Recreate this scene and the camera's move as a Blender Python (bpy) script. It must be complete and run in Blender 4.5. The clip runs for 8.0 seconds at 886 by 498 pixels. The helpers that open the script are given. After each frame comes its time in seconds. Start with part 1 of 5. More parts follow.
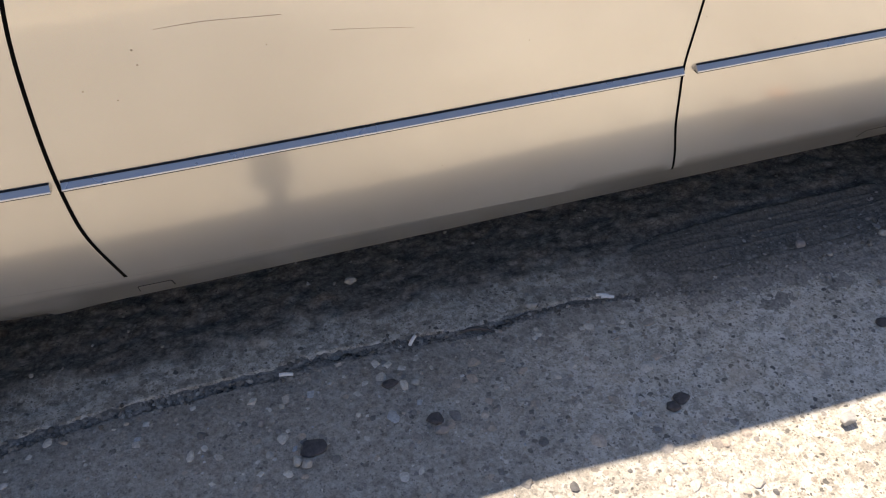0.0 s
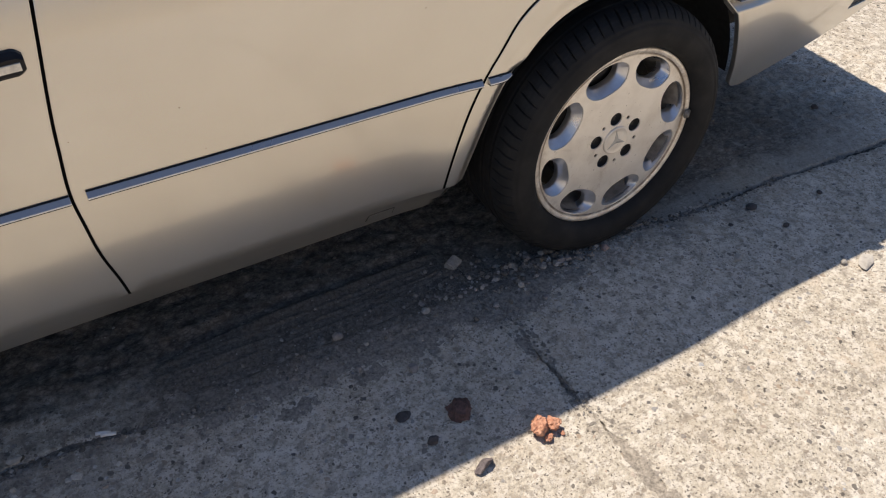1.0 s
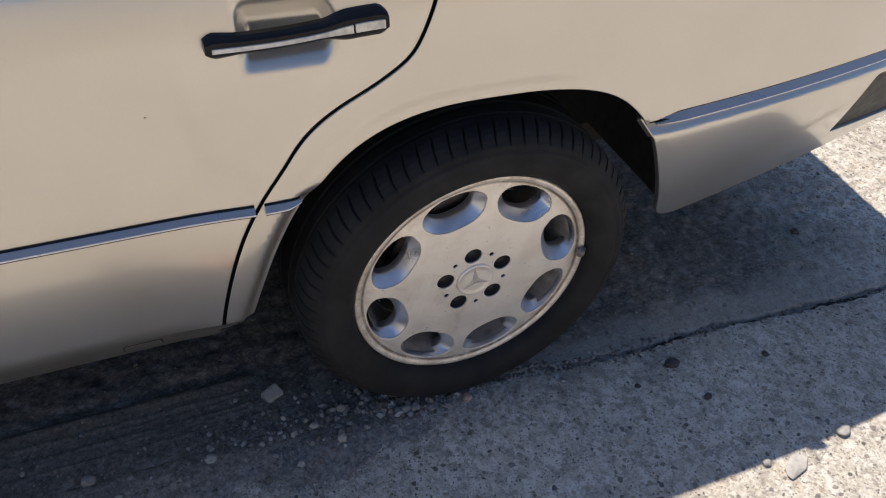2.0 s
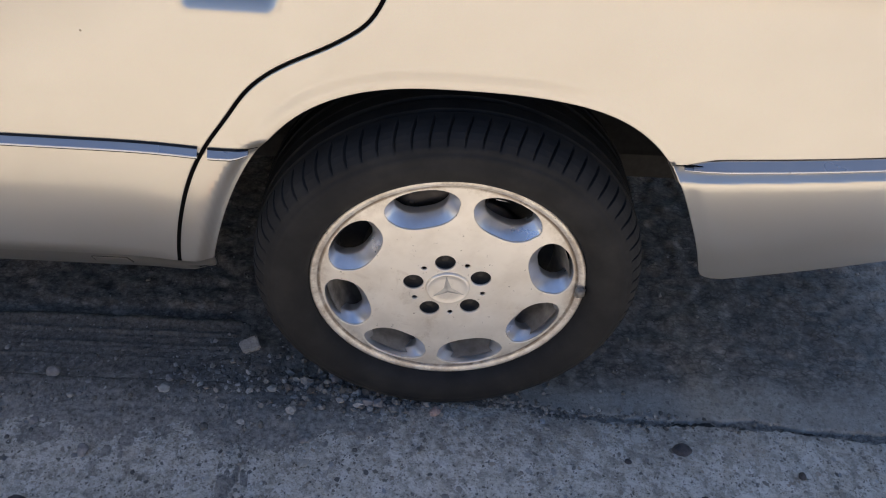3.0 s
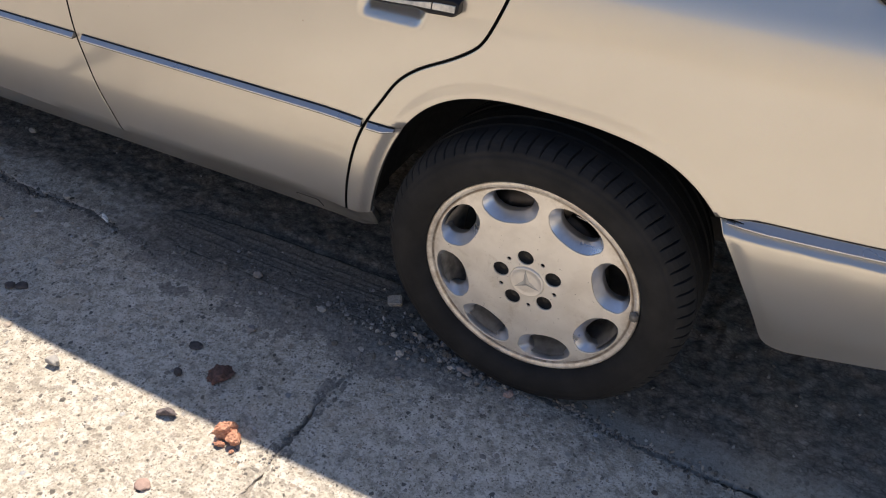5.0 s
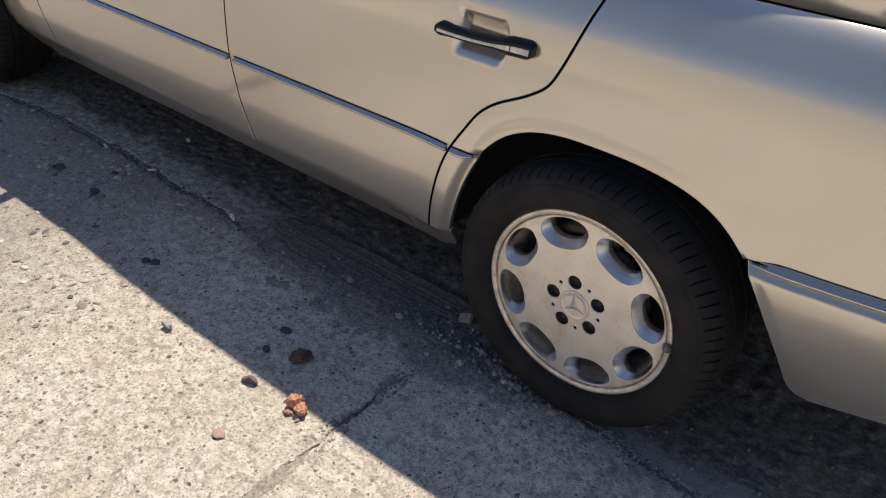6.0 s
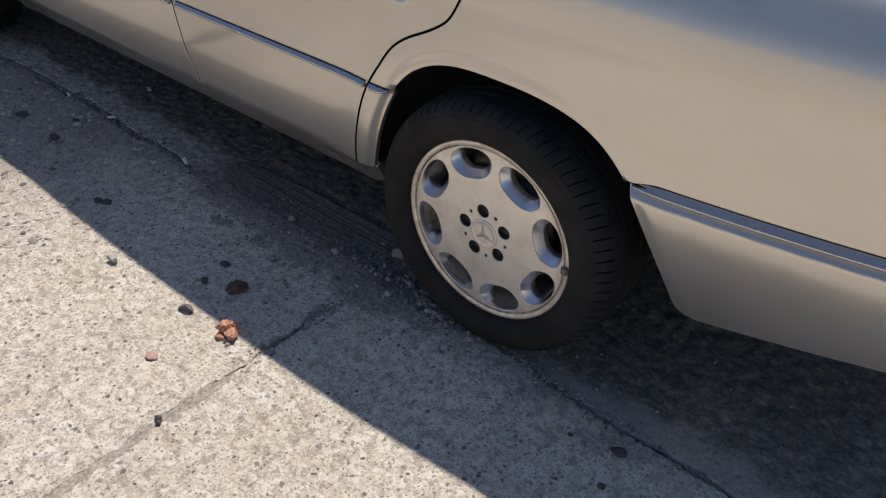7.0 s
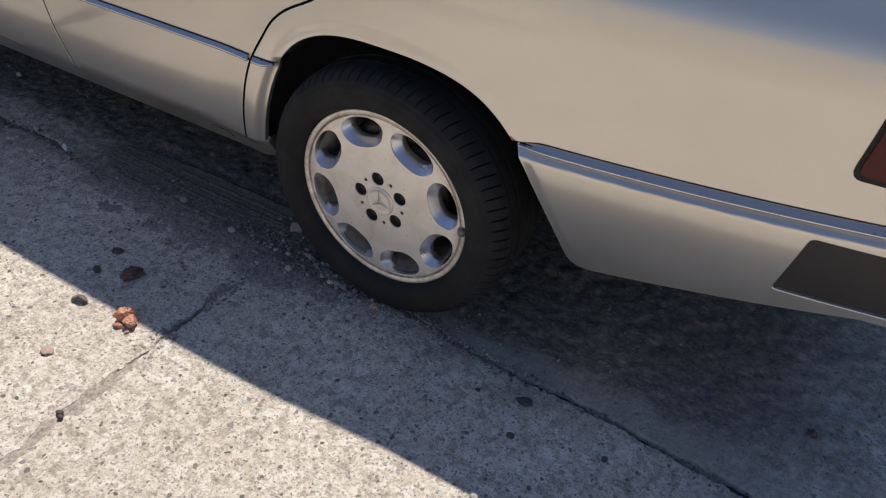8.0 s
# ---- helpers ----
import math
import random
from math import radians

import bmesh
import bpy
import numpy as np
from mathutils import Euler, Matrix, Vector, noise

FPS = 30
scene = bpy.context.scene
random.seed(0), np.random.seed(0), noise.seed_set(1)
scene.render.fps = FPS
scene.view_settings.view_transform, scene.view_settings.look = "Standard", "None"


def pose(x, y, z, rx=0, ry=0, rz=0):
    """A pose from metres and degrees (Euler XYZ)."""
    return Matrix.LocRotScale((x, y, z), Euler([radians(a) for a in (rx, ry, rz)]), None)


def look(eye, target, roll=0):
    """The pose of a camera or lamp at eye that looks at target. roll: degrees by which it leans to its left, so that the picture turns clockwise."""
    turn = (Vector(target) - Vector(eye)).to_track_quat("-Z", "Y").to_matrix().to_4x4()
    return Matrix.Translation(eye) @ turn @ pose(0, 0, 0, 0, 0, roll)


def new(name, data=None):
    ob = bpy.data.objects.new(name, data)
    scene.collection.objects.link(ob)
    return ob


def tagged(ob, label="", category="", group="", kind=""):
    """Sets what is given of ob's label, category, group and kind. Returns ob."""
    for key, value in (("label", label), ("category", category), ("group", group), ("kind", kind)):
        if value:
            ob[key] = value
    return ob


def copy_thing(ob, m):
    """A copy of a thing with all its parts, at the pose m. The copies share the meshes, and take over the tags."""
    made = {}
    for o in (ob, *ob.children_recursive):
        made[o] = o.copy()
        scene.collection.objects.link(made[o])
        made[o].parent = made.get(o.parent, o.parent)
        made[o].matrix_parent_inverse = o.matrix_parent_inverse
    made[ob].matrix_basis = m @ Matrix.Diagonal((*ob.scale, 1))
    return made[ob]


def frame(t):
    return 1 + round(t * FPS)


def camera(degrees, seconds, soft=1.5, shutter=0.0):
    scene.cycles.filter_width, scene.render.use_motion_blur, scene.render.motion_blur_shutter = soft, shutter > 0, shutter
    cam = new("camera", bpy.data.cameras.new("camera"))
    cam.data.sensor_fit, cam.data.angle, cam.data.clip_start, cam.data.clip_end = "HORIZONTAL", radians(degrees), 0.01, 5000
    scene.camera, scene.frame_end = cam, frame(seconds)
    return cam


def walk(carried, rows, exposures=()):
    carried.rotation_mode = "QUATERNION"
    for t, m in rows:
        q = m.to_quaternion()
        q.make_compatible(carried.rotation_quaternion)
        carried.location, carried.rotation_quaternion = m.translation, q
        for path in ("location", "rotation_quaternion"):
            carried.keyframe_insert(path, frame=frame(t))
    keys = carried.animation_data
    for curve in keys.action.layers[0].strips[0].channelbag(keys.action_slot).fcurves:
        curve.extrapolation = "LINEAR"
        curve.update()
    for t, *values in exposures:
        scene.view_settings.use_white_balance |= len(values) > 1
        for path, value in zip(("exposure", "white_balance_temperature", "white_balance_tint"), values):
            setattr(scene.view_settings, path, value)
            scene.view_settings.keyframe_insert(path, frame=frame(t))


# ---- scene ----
from mathutils.geometry import delaunay_2d_cdt

cam = camera(56.7, 8.0, 1.12)
PATH = [
    (0, (-1.885, -1.043, 1.294), (-1.464, 0.364, -0.063), -1.1),
    (0.3, (-1.686, -1.074, 1.306), (-1.049, 0.263, -0.038), 0.9),
    (0.5, (-1.511, -1.091, 1.296), (-0.819, 0.225, -0.042), 0.8),
    (1, (-1.145, -1.11, 1.327), (-0.357, 0.178, 0.015), 1.3),
    (1.5, (-0.765, -0.974, 1.29), (0.06, 0.297, -0.015), 3.5),
    (2, (-0.509, -0.888, 1.303), (0.139, 0.453, -0.031), 5.1),
    (2.2, (-0.39, -0.857, 1.265), (0.132, 0.547, -0.06), 5.2),
    (3.3, (-0.023, -0.895, 1.261), (0.004, 0.524, -0.149), 5.9),
    (3.5, (0.014, -0.913, 1.281), (0.005, 0.499, -0.136), 5.9),
    (4, (0.208, -0.953, 1.301), (-0.036, 0.477, -0.076), 4.1),
    (4.5, (0.31, -0.996, 1.315), (-0.215, 0.392, -0.025), 2.1),
    (5.8, (0.557, -1.242, 1.398), (-0.367, 0.104, 0.242), 2.0),
    (6, (0.621, -1.214, 1.385), (-0.396, 0.073, 0.24), 1.9),
    (6.5, (0.763, -1.164, 1.383), (-0.372, 0.014, 0.232), 1.2),
    (7, (0.864, -1.177, 1.369), (-0.146, 0.062, 0.167), 1.5),
    (7.5, (0.867, -1.196, 1.387), (-0.03, 0.091, 0.146), 2.2),
    (8, (0.885, -1.192, 1.379), (0.095, 0.151, 0.126), 2.7),
]
EXPOSURES = [(t, ev, kelvin, 14) for t, ev, kelvin in [(0.0, 0.83, 6450), (0.5, 0.43, 6450), (1.0, 0.17, 6430), (1.5, 0.12, 6130), (2.0, 0.25, 6050), (3.5, 1.0, 6300), (4.0, 0.98, 6310), (4.5, 0.75, 6360), (6.0, 0.12, 6430), (6.5, -0.02, 6370), (7.0, -0.03, 6180), (8.0, 0.08, 6060)]]
walk(cam, [(t, look(eye, target, roll)) for t, eye, target, roll in PATH], EXPOSURES)

# ---- world and sun ----
SUN_WAY = Vector((0.18, -0.458, -1.0)).normalized()
elevation = math.asin(-SUN_WAY.z)
azimuth = math.atan2(-SUN_WAY.x, -SUN_WAY.y)
world = bpy.data.worlds.new("sky")
world.use_nodes = True
scene.world = world
wn = world.node_tree.nodes
sky = wn.new("ShaderNodeTexSky")
sky.sky_type = "NISHITA"
sky.sun_disc = False
sky.sun_elevation = elevation
sky.sun_rotation = azimuth
sky.dust_density = 0.25
sky.ozone_density = 3.0
world.node_tree.links.new(sky.outputs[0], wn["Background"].inputs[0])
wn["Background"].inputs[1].default_value = 0.10
sun_data = bpy.data.lights.new("sun", "SUN")
sun_data.energy = 5.0
sun_data.angle = radians(0.55)
sun_data.color = (1.0, 0.90, 0.735)
sun = new("sun", sun_data)
sun.matrix_world = look((0, 0, 30), Vector((0, 0, 30)) + SUN_WAY)


# ---- materials ----
class Nodes:
    """Small wrapper that builds a node material."""

    def __init__(self, name):
        self.mat = bpy.data.materials.new(name)
        self.mat.use_nodes = True
        self.tree = self.mat.node_tree
        self.bsdf = self.tree.nodes["Principled BSDF"]
        self.coord = self.tree.nodes.new("ShaderNodeTexCoord").outputs["Object"]

    def link(self, a, b):
        self.tree.links.new(a, b)

    def setv(self, **values):
        for key, value in values.items():
            self.bsdf.inputs[key.replace("_", " ")].default_value = value
        return self

    def mapped(self, scale=(1, 1, 1), rot=0.0):
        n = self.tree.nodes.new("ShaderNodeMapping")
        n.inputs["Scale"].default_value = scale
        n.inputs["Rotation"].default_value = (0, 0, rot)
        self.link(self.coord, n.inputs["Vector"])
        return n.outputs[0]

    def noise(self, scale, detail=4.0, rough=0.55, vector=None, distort=0.0):
        n = self.tree.nodes.new("ShaderNodeTexNoise")
        n.inputs["Scale"].default_value = scale
        n.inputs["Detail"].default_value = detail
        n.inputs["Roughness"].default_value = rough
        n.inputs["Distortion"].default_value = distort
        self.link(vector or self.coord, n.inputs["Vector"])
        return n.outputs["Fac"]

    def cells(self, scale, vector=None, out="Color", feature="F1"):
        n = self.tree.nodes.new("ShaderNodeTexVoronoi")
        n.feature = feature
        n.inputs["Scale"].default_value = scale
        self.link(vector or self.coord, n.inputs["Vector"])
        return n.outputs[out]

    def ramp(self, fac, stops):
        n = self.tree.nodes.new("ShaderNodeValToRGB")
        el = n.color_ramp.elements
        while len(el) < len(stops):
            el.new(0.5)
        for e, (p, c) in zip(el, stops):
            e.position = p
            e.color = (c, c, c, 1) if isinstance(c, (int, float)) else (*c, 1)
        self.link(fac, n.inputs[0])
        return n.outputs[0]

    def mix(self, fac, a, b, kind="MIX"):
        n = self.tree.nodes.new("ShaderNodeMix")
        n.data_type = "RGBA"
        n.blend_type = kind
        for sock, v in ((n.inputs[0], fac), (n.inputs[6], a), (n.inputs[7], b)):
            if isinstance(v, (int, float)):
                sock.default_value = v
            elif isinstance(v, tuple):
                sock.default_value = (*v, 1)
            else:
                self.link(v, sock)
        return n.outputs[2]

    def math(self, op, a, b=0.0):
        n = self.tree.nodes.new("ShaderNodeMath")
        n.operation = op
        for sock, v in zip(n.inputs, (a, b)):
            if isinstance(v, (int, float)):
                sock.default_value = v
            else:
                self.link(v, sock)
        return n.outputs[0]

    def sepxyz(self):
        n = self.tree.nodes.new("ShaderNodeSeparateXYZ")
        self.link(self.coord, n.inputs[0])
        return n.outputs

    def random_island(self):
        return self.tree.nodes.new("ShaderNodeNewGeometry").outputs["Random Per Island"]

    def bump(self, height, strength=0.3, distance=0.002):
        n = self.tree.nodes.new("ShaderNodeBump")
        n.inputs["Strength"].default_value = strength
        n.inputs["Distance"].default_value = distance
        self.link(height, n.inputs["Height"])
        self.link(n.outputs[0], self.bsdf.inputs["Normal"])

    def color(self, c):
        self.link(c, self.bsdf.inputs["Base Color"])

    def rough(self, r):
        self.link(r, self.bsdf.inputs["Roughness"])


def mat_paint():
    """Metallic paint: coarse flakes give a broad sheen, the polished layer a sharper one, under a clear coat."""
    n = Nodes("champagne metallic paint").setv(Metallic=0.78, Coat_Weight=1.0, Coat_Roughness=0.06, Coat_IOR=1.5)
    flakes = n.cells(2600)
    base = n.mix(n.ramp(n.noise(2.2, 5, 0.55), [(0.35, 0.0), (0.65, 1.0)]), (0.63, 0.592, 0.527), (0.675, 0.64, 0.572))
    tone = n.mix(0.10, base, flakes, "OVERLAY")
    dust = n.ramp(n.noise(9, 6), [(0.45, 0.0), (0.8, 1.0)])
    low = n.ramp(n.sepxyz()[2], [(0.22, 1.0), (0.42, 0.0)])
    tone = n.mix(n.math("MULTIPLY", n.math("MULTIPLY", dust, low), 0.45), tone, (0.42, 0.36, 0.29))
    n.color(tone)
    n.rough(n.ramp(n.noise(5, 5), [(0.3, 0.31), (0.75, 0.35)]))
    sharp = n.tree.nodes.new("ShaderNodeBsdfPrincipled")
    sharp.inputs["Metallic"].default_value = 0.9
    sharp.inputs["Coat Weight"].default_value = 1.0
    sharp.inputs["Coat Roughness"].default_value = 0.06
    n.link(tone, sharp.inputs["Base Color"])
    n.link(n.ramp(n.noise(7, 5), [(0.3, 0.12), (0.75, 0.17)]), sharp.inputs["Roughness"])
    both = n.tree.nodes.new("ShaderNodeMixShader")
    both.inputs[0].default_value = 0.31
    n.link(n.bsdf.outputs[0], both.inputs[1])
    n.link(sharp.outputs[0], both.inputs[2])
    n.link(both.outputs[0], n.tree.nodes["Material Output"].inputs["Surface"])
    return n.mat


def mat_plain(name, color, rough, metal=0.0, vary=0.15, scale=60.0, bump=0.0, spec=0.5, coat=0.0):
    n = Nodes(name).setv(Metallic=metal, Specular_IOR_Level=spec, Coat_Weight=coat)
    dark = tuple(c * (1 - vary) for c in color)
    light = tuple(min(1.0, c * (1 + vary)) for c in color)
    f = n.noise(scale, 5)
    n.color(n.mix(n.ramp(f, [(0.3, 0.0), (0.7, 1.0)]), dark, light))
    n.rough(n.ramp(n.noise(scale * 0.4, 4), [(0.3, max(0.02, rough - 0.06)), (0.7, min(1, rough + 0.08))]))
    if bump:
        n.bump(n.noise(scale * 6, 3), bump, 0.001)
    return n.mat


def mat_alloy():
    n = Nodes("weathered painted alloy").setv(Metallic=0.5, Coat_Weight=0.35, Coat_Roughness=0.18)
    base = n.mix(n.ramp(n.noise(18, 6), [(0.4, 0.0), (0.75, 1.0)]), (0.88, 0.825, 0.735), (0.74, 0.68, 0.59))
    specks = n.ramp(n.noise(120, 4, 0.7), [(0.66, 0.0), (0.72, 1.0)])
    xyz = n.sepxyz()
    radius = n.math("SQRT", n.math("ADD", n.math("MULTIPLY", xyz[0], xyz[0]), n.math("MULTIPLY", xyz[2], xyz[2])))
    ring = n.ramp(n.math("MULTIPLY", radius, 4.0), [(0.812, 0.0), (0.821, 1.0), (0.832, 1.0), (0.840, 0.0)])
    ring = n.math("MULTIPLY", ring, n.ramp(n.noise(24, 7, 0.75), [(0.34, 0.35), (0.56, 1.0)]))
    base = n.mix(n.math("MULTIPLY", ring, 0.95), base, (0.13, 0.092, 0.06))
    rimward = n.math("MULTIPLY", n.ramp(n.math("MULTIPLY", radius, 4.0), [(0.74, 0.0), (0.83, 1.0)]), n.ramp(n.noise(26, 8, 0.75), [(0.44, 0.0), (0.60, 0.55)]))
    base = n.mix(rimward, base, (0.33, 0.25, 0.175))
    streak = n.ramp(n.noise(11, 7, 0.72, distort=0.8), [(0.58, 0.0), (0.74, 1.0)])
    base = n.mix(n.math("MULTIPLY", streak, 0.6), base, (0.44, 0.35, 0.25))
    n.color(n.mix(specks, base, (0.20, 0.16, 0.12)))
    n.rough(n.ramp(n.noise(30, 4), [(0.3, 0.36), (0.7, 0.5)]))
    n.bump(n.noise(400, 2), 0.06, 0.0006)
    return n.mat


def mat_rubber():
    n = Nodes("dusty black rubber").setv(Specular_IOR_Level=0.16)
    dust = n.ramp(n.noise(14, 7, 0.65), [(0.42, 0.0), (0.78, 1.0)])
    n.color(n.mix(n.math("MULTIPLY", dust, 0.55), (0.0185, 0.0185, 0.019), (0.045, 0.044, 0.0425)))
    n.rough(n.ramp(n.noise(22, 4), [(0.3, 0.62), (0.7, 0.80)]))
    n.bump(n.mix(0.5, n.noise(700, 3), n.noise(60, 6, 0.7)), 0.3, 0.0012)
    return n.mat


def pebbles(n, base, scale, vector, fill, stops):
    """Rounded grains of many sizes and colours set in a base: one in each cell, some of them tiny."""
    sep = n.tree.nodes.new("ShaderNodeSeparateColor")
    n.link(n.cells(scale, vector, "Color"), sep.inputs[0])
    size = n.math("MULTIPLY", n.math("POWER", sep.outputs[0], 1.6), fill)
    edge = n.math("ADD", n.math("SUBTRACT", n.cells(scale, vector, "Distance"), size), 0.5)
    return n.mix(n.ramp(edge, [(0.47, 0.92), (0.525, 0.0)]), base, n.ramp(sep.outputs[1], stops))


def concrete_color(n):
    """Worn concrete with exposed aggregate, in several sizes of grain."""
    bent = n.tree.nodes.new("ShaderNodeVectorMath")
    bent.operation = "MULTIPLY_ADD"
    soft = n.tree.nodes.new("ShaderNodeTexNoise")
    soft.inputs["Scale"].default_value = 75
    soft.inputs["Detail"].default_value = 3
    n.link(n.coord, soft.inputs["Vector"])
    n.link(soft.outputs["Color"], bent.inputs[0])
    bent.inputs[1].default_value = (0.014, 0.014, 0.014)
    n.link(n.coord, bent.inputs[2])
    bent = bent.outputs[0]
    tone = n.ramp(n.noise(90, 6, 0.72), [(0.34, (0.38, 0.345, 0.29)), (0.48, (0.60, 0.555, 0.475)), (0.64, (0.77, 0.72, 0.63))])
    white = n.ramp(n.noise(34, 7, 0.72), [(0.505, 0.0), (0.545, 0.8)])
    tone = n.mix(white, tone, (0.81, 0.77, 0.70))
    # worn patches where the paste has gone and brown-grey dirt sits in the pits
    worn = n.ramp(n.noise(30, 8, 0.74, distort=0.3), [(0.52, 0.0), (0.57, 0.66)])
    tone = n.mix(worn, tone, n.ramp(n.noise(150, 5, 0.7), [(0.38, (0.20, 0.178, 0.152)), (0.62, (0.46, 0.415, 0.355))]))
    tone = pebbles(n, tone, 165, bent, 0.44, [(0.0, (0.10, 0.09, 0.08)), (0.4, (0.24, 0.21, 0.18)), (0.7, (0.42, 0.37, 0.31)), (1.0, (0.76, 0.72, 0.66))])
    tone = pebbles(n, tone, 64, bent, 0.40, [(0.0, (0.085, 0.08, 0.076)), (0.3, (0.18, 0.165, 0.15)), (0.5, (0.30, 0.27, 0.235)), (0.68, (0.44, 0.36, 0.28)), (0.85, (0.60, 0.555, 0.49)), (1.0, (0.30, 0.31, 0.33))])
    broad = n.ramp(n.noise(2.6, 7, 0.62), [(0.32, (0.73, 0.70, 0.66)), (0.68, (0.90, 0.895, 0.885))])
    tone = n.mix(1.0, tone, broad, "MULTIPLY")
    tan = n.ramp(n.noise(11, 7, 0.66, distort=0.5), [(0.57, 0.0), (0.67, 0.45)])
    tone = n.mix(tan, tone, (0.52, 0.43, 0.33))
    pits = n.ramp(n.noise(140, 4, 0.68), [(0.385, 1.0), (0.42, 0.0)])
    return n.mix(n.math("MULTIPLY", pits, 0.62), tone, (0.14, 0.122, 0.105))


def mat_concrete():
    n = Nodes("exposed aggregate concrete").setv(Specular_IOR_Level=0.25, Roughness=0.88)
    tone = concrete_color(n)
    xyz = n.sepxyz()
    # dust and soil that was carried over the edge of the slab by wheels
    near = n.ramp(n.math("ADD", xyz[1], n.math("MULTIPLY", n.noise(7, 6, 0.6), 0.34)), [(0.07, 0.0), (0.19, 1.0)])
    soil = n.ramp(n.noise(46, 6, 0.7), [(0.36, 0.85), (0.62, 0.15)])
    near = n.math("MULTIPLY", near, n.ramp(n.math("MULTIPLY", xyz[0], 0.5), [(0.62, 1.0), (0.76, 0.0)]))
    tone = n.mix(n.math("MULTIPLY", near, soil), tone, (0.20, 0.18, 0.155))
    stain = n.ramp(n.noise(5.5, 6, 0.6, distort=0.6), [(0.60, 0.0), (0.72, 1.0)])
    tone = n.mix(n.math("MULTIPLY", stain, 0.4), tone, (0.33, 0.27, 0.20))
    # ahead the tone goes over to a darker, brown-grey grain
    darker_ahead = n.ramp(n.math("MULTIPLY", n.math("SUBTRACT", n.math("MULTIPLY", n.noise(6.0, 8, 0.7), 0.9), xyz[0]), 0.4), [(0.60, 0.0), (0.86, 0.60)])
    tone = n.mix(darker_ahead, tone, n.ramp(n.noise(80, 7, 0.75), [(0.38, (0.10, 0.088, 0.075)), (0.62, (0.36, 0.325, 0.28))]))
    n.color(tone)
    h = n.mix(0.5, n.noise(260, 4, 0.7), n.cells(150, out="Distance"))
    n.bump(n.mix(0.4, h, n.noise(34, 5)), 1.0, 0.006)
    return n.mat


def mat_soil():
    """Dark trodden soil over broken asphalt, with paler cement left along the joint."""
    n = Nodes("dark soil and broken asphalt").setv(Specular_IOR_Level=0.2, Roughness=0.95)
    xyz = n.sepxyz()
    grain = n.ramp(n.noise(95, 6, 0.7), [(0.34, (0.075, 0.065, 0.056)), (0.5, (0.17, 0.147, 0.123)), (0.66, (0.32, 0.28, 0.235))])
    lumps = n.ramp(n.noise(36, 8, 0.7, n.mapped((0.85, 1.25, 1))), [(0.38, (0.078, 0.067, 0.057)), (0.5, (0.20, 0.172, 0.142)), (0.62, (0.40, 0.35, 0.295))])
    tone = n.mix(n.ramp(n.noise(26, 5), [(0.4, 0.0), (0.6, 1.0)]), grain, lumps)
    tone = pebbles(n, tone, 120, None, 0.30, [(0.0, (0.05, 0.045, 0.04)), (0.5, (0.16, 0.14, 0.12)), (1.0, (0.34, 0.31, 0.27))])
    paving = concrete_color(n)
    gritty = n.mix(n.ramp(n.noise(38, 8, 0.75), [(0.48, 0.0), (0.58, 0.6)]), paving, (0.15, 0.132, 0.112))
    smooth = n.ramp(n.noise(30, 8, 0.75), [(0.36, (0.16, 0.147, 0.128)), (0.5, (0.26, 0.242, 0.214)), (0.62, (0.38, 0.354, 0.318))])
    smooth = n.mix(0.35, smooth, paving)
    pale = n.mix(n.ramp(xyz[0], [(0.0, 0.0), (0.15, 1.0)]), gritty, smooth)
    away = n.ramp(n.math("MULTIPLY", xyz[0], -1.0), [(0.75, 0.0), (1.35, 0.02)])
    tone = n.mix(n.ramp(xyz[0], [(0.08, 0.0), (0.72, 0.25)]), tone, smooth)
    crust = n.ramp(n.cells(70, n.mapped((0.75, 1.3, 1.0), 0.25), "Distance", "DISTANCE_TO_EDGE"), [(0.02, 0.45), (0.16, 0.0)])
    crust = n.math("MULTIPLY", crust, n.ramp(n.noise(30, 5, 0.6), [(0.42, 0.0), (0.55, 1.0)]))
    tone = n.mix(crust, tone, (0.036, 0.032, 0.028))
    edge = n.math("SUBTRACT", n.math("ADD", xyz[1], n.math("MULTIPLY", n.noise(8.0, 8, 0.72), -0.24)), away)
    edge = n.math("ADD", edge, n.ramp(xyz[0], [(0.0, 0.0), (0.25, 0.07)]))
    along = n.ramp(n.math("ADD", n.math("MULTIPLY", xyz[0], 0.25), 0.5), [(0.175, 0.85), (0.25, 0.15), (0.48, 0.15), (0.535, 0.9)])
    tone = n.mix(n.math("MULTIPLY", n.ramp(edge, [(-0.02, 1.0), (0.05, 0.0)]), along), tone, pale)
    # towards the tail of the car the soil thins out over the same concrete
    tailward = n.math("ADD", xyz[0], n.math("MULTIPLY", n.noise(7.0, 7, 0.7), 0.6))
    n.color(n.mix(n.ramp(n.math("MULTIPLY", tailward, 0.5), [(0.565, 0.0), (0.78, 1.0)]), tone, paving))
    n.bump(n.mix(0.5, n.noise(95, 6, 0.75), n.noise(360, 3)), 0.5, 0.005)
    return n.mat


def mat_far_ground():
    n = Nodes("dusty pale paving").setv(Specular_IOR_Level=0.2, Roughness=0.92)
    n.color(n.mix(n.ramp(n.noise(0.35, 6), [(0.35, 0.0), (0.65, 1.0)]), (0.40, 0.36, 0.30), (0.52, 0.47, 0.40)))
    n.bump(n.noise(40, 5), 0.5, 0.01)
    return n.mat


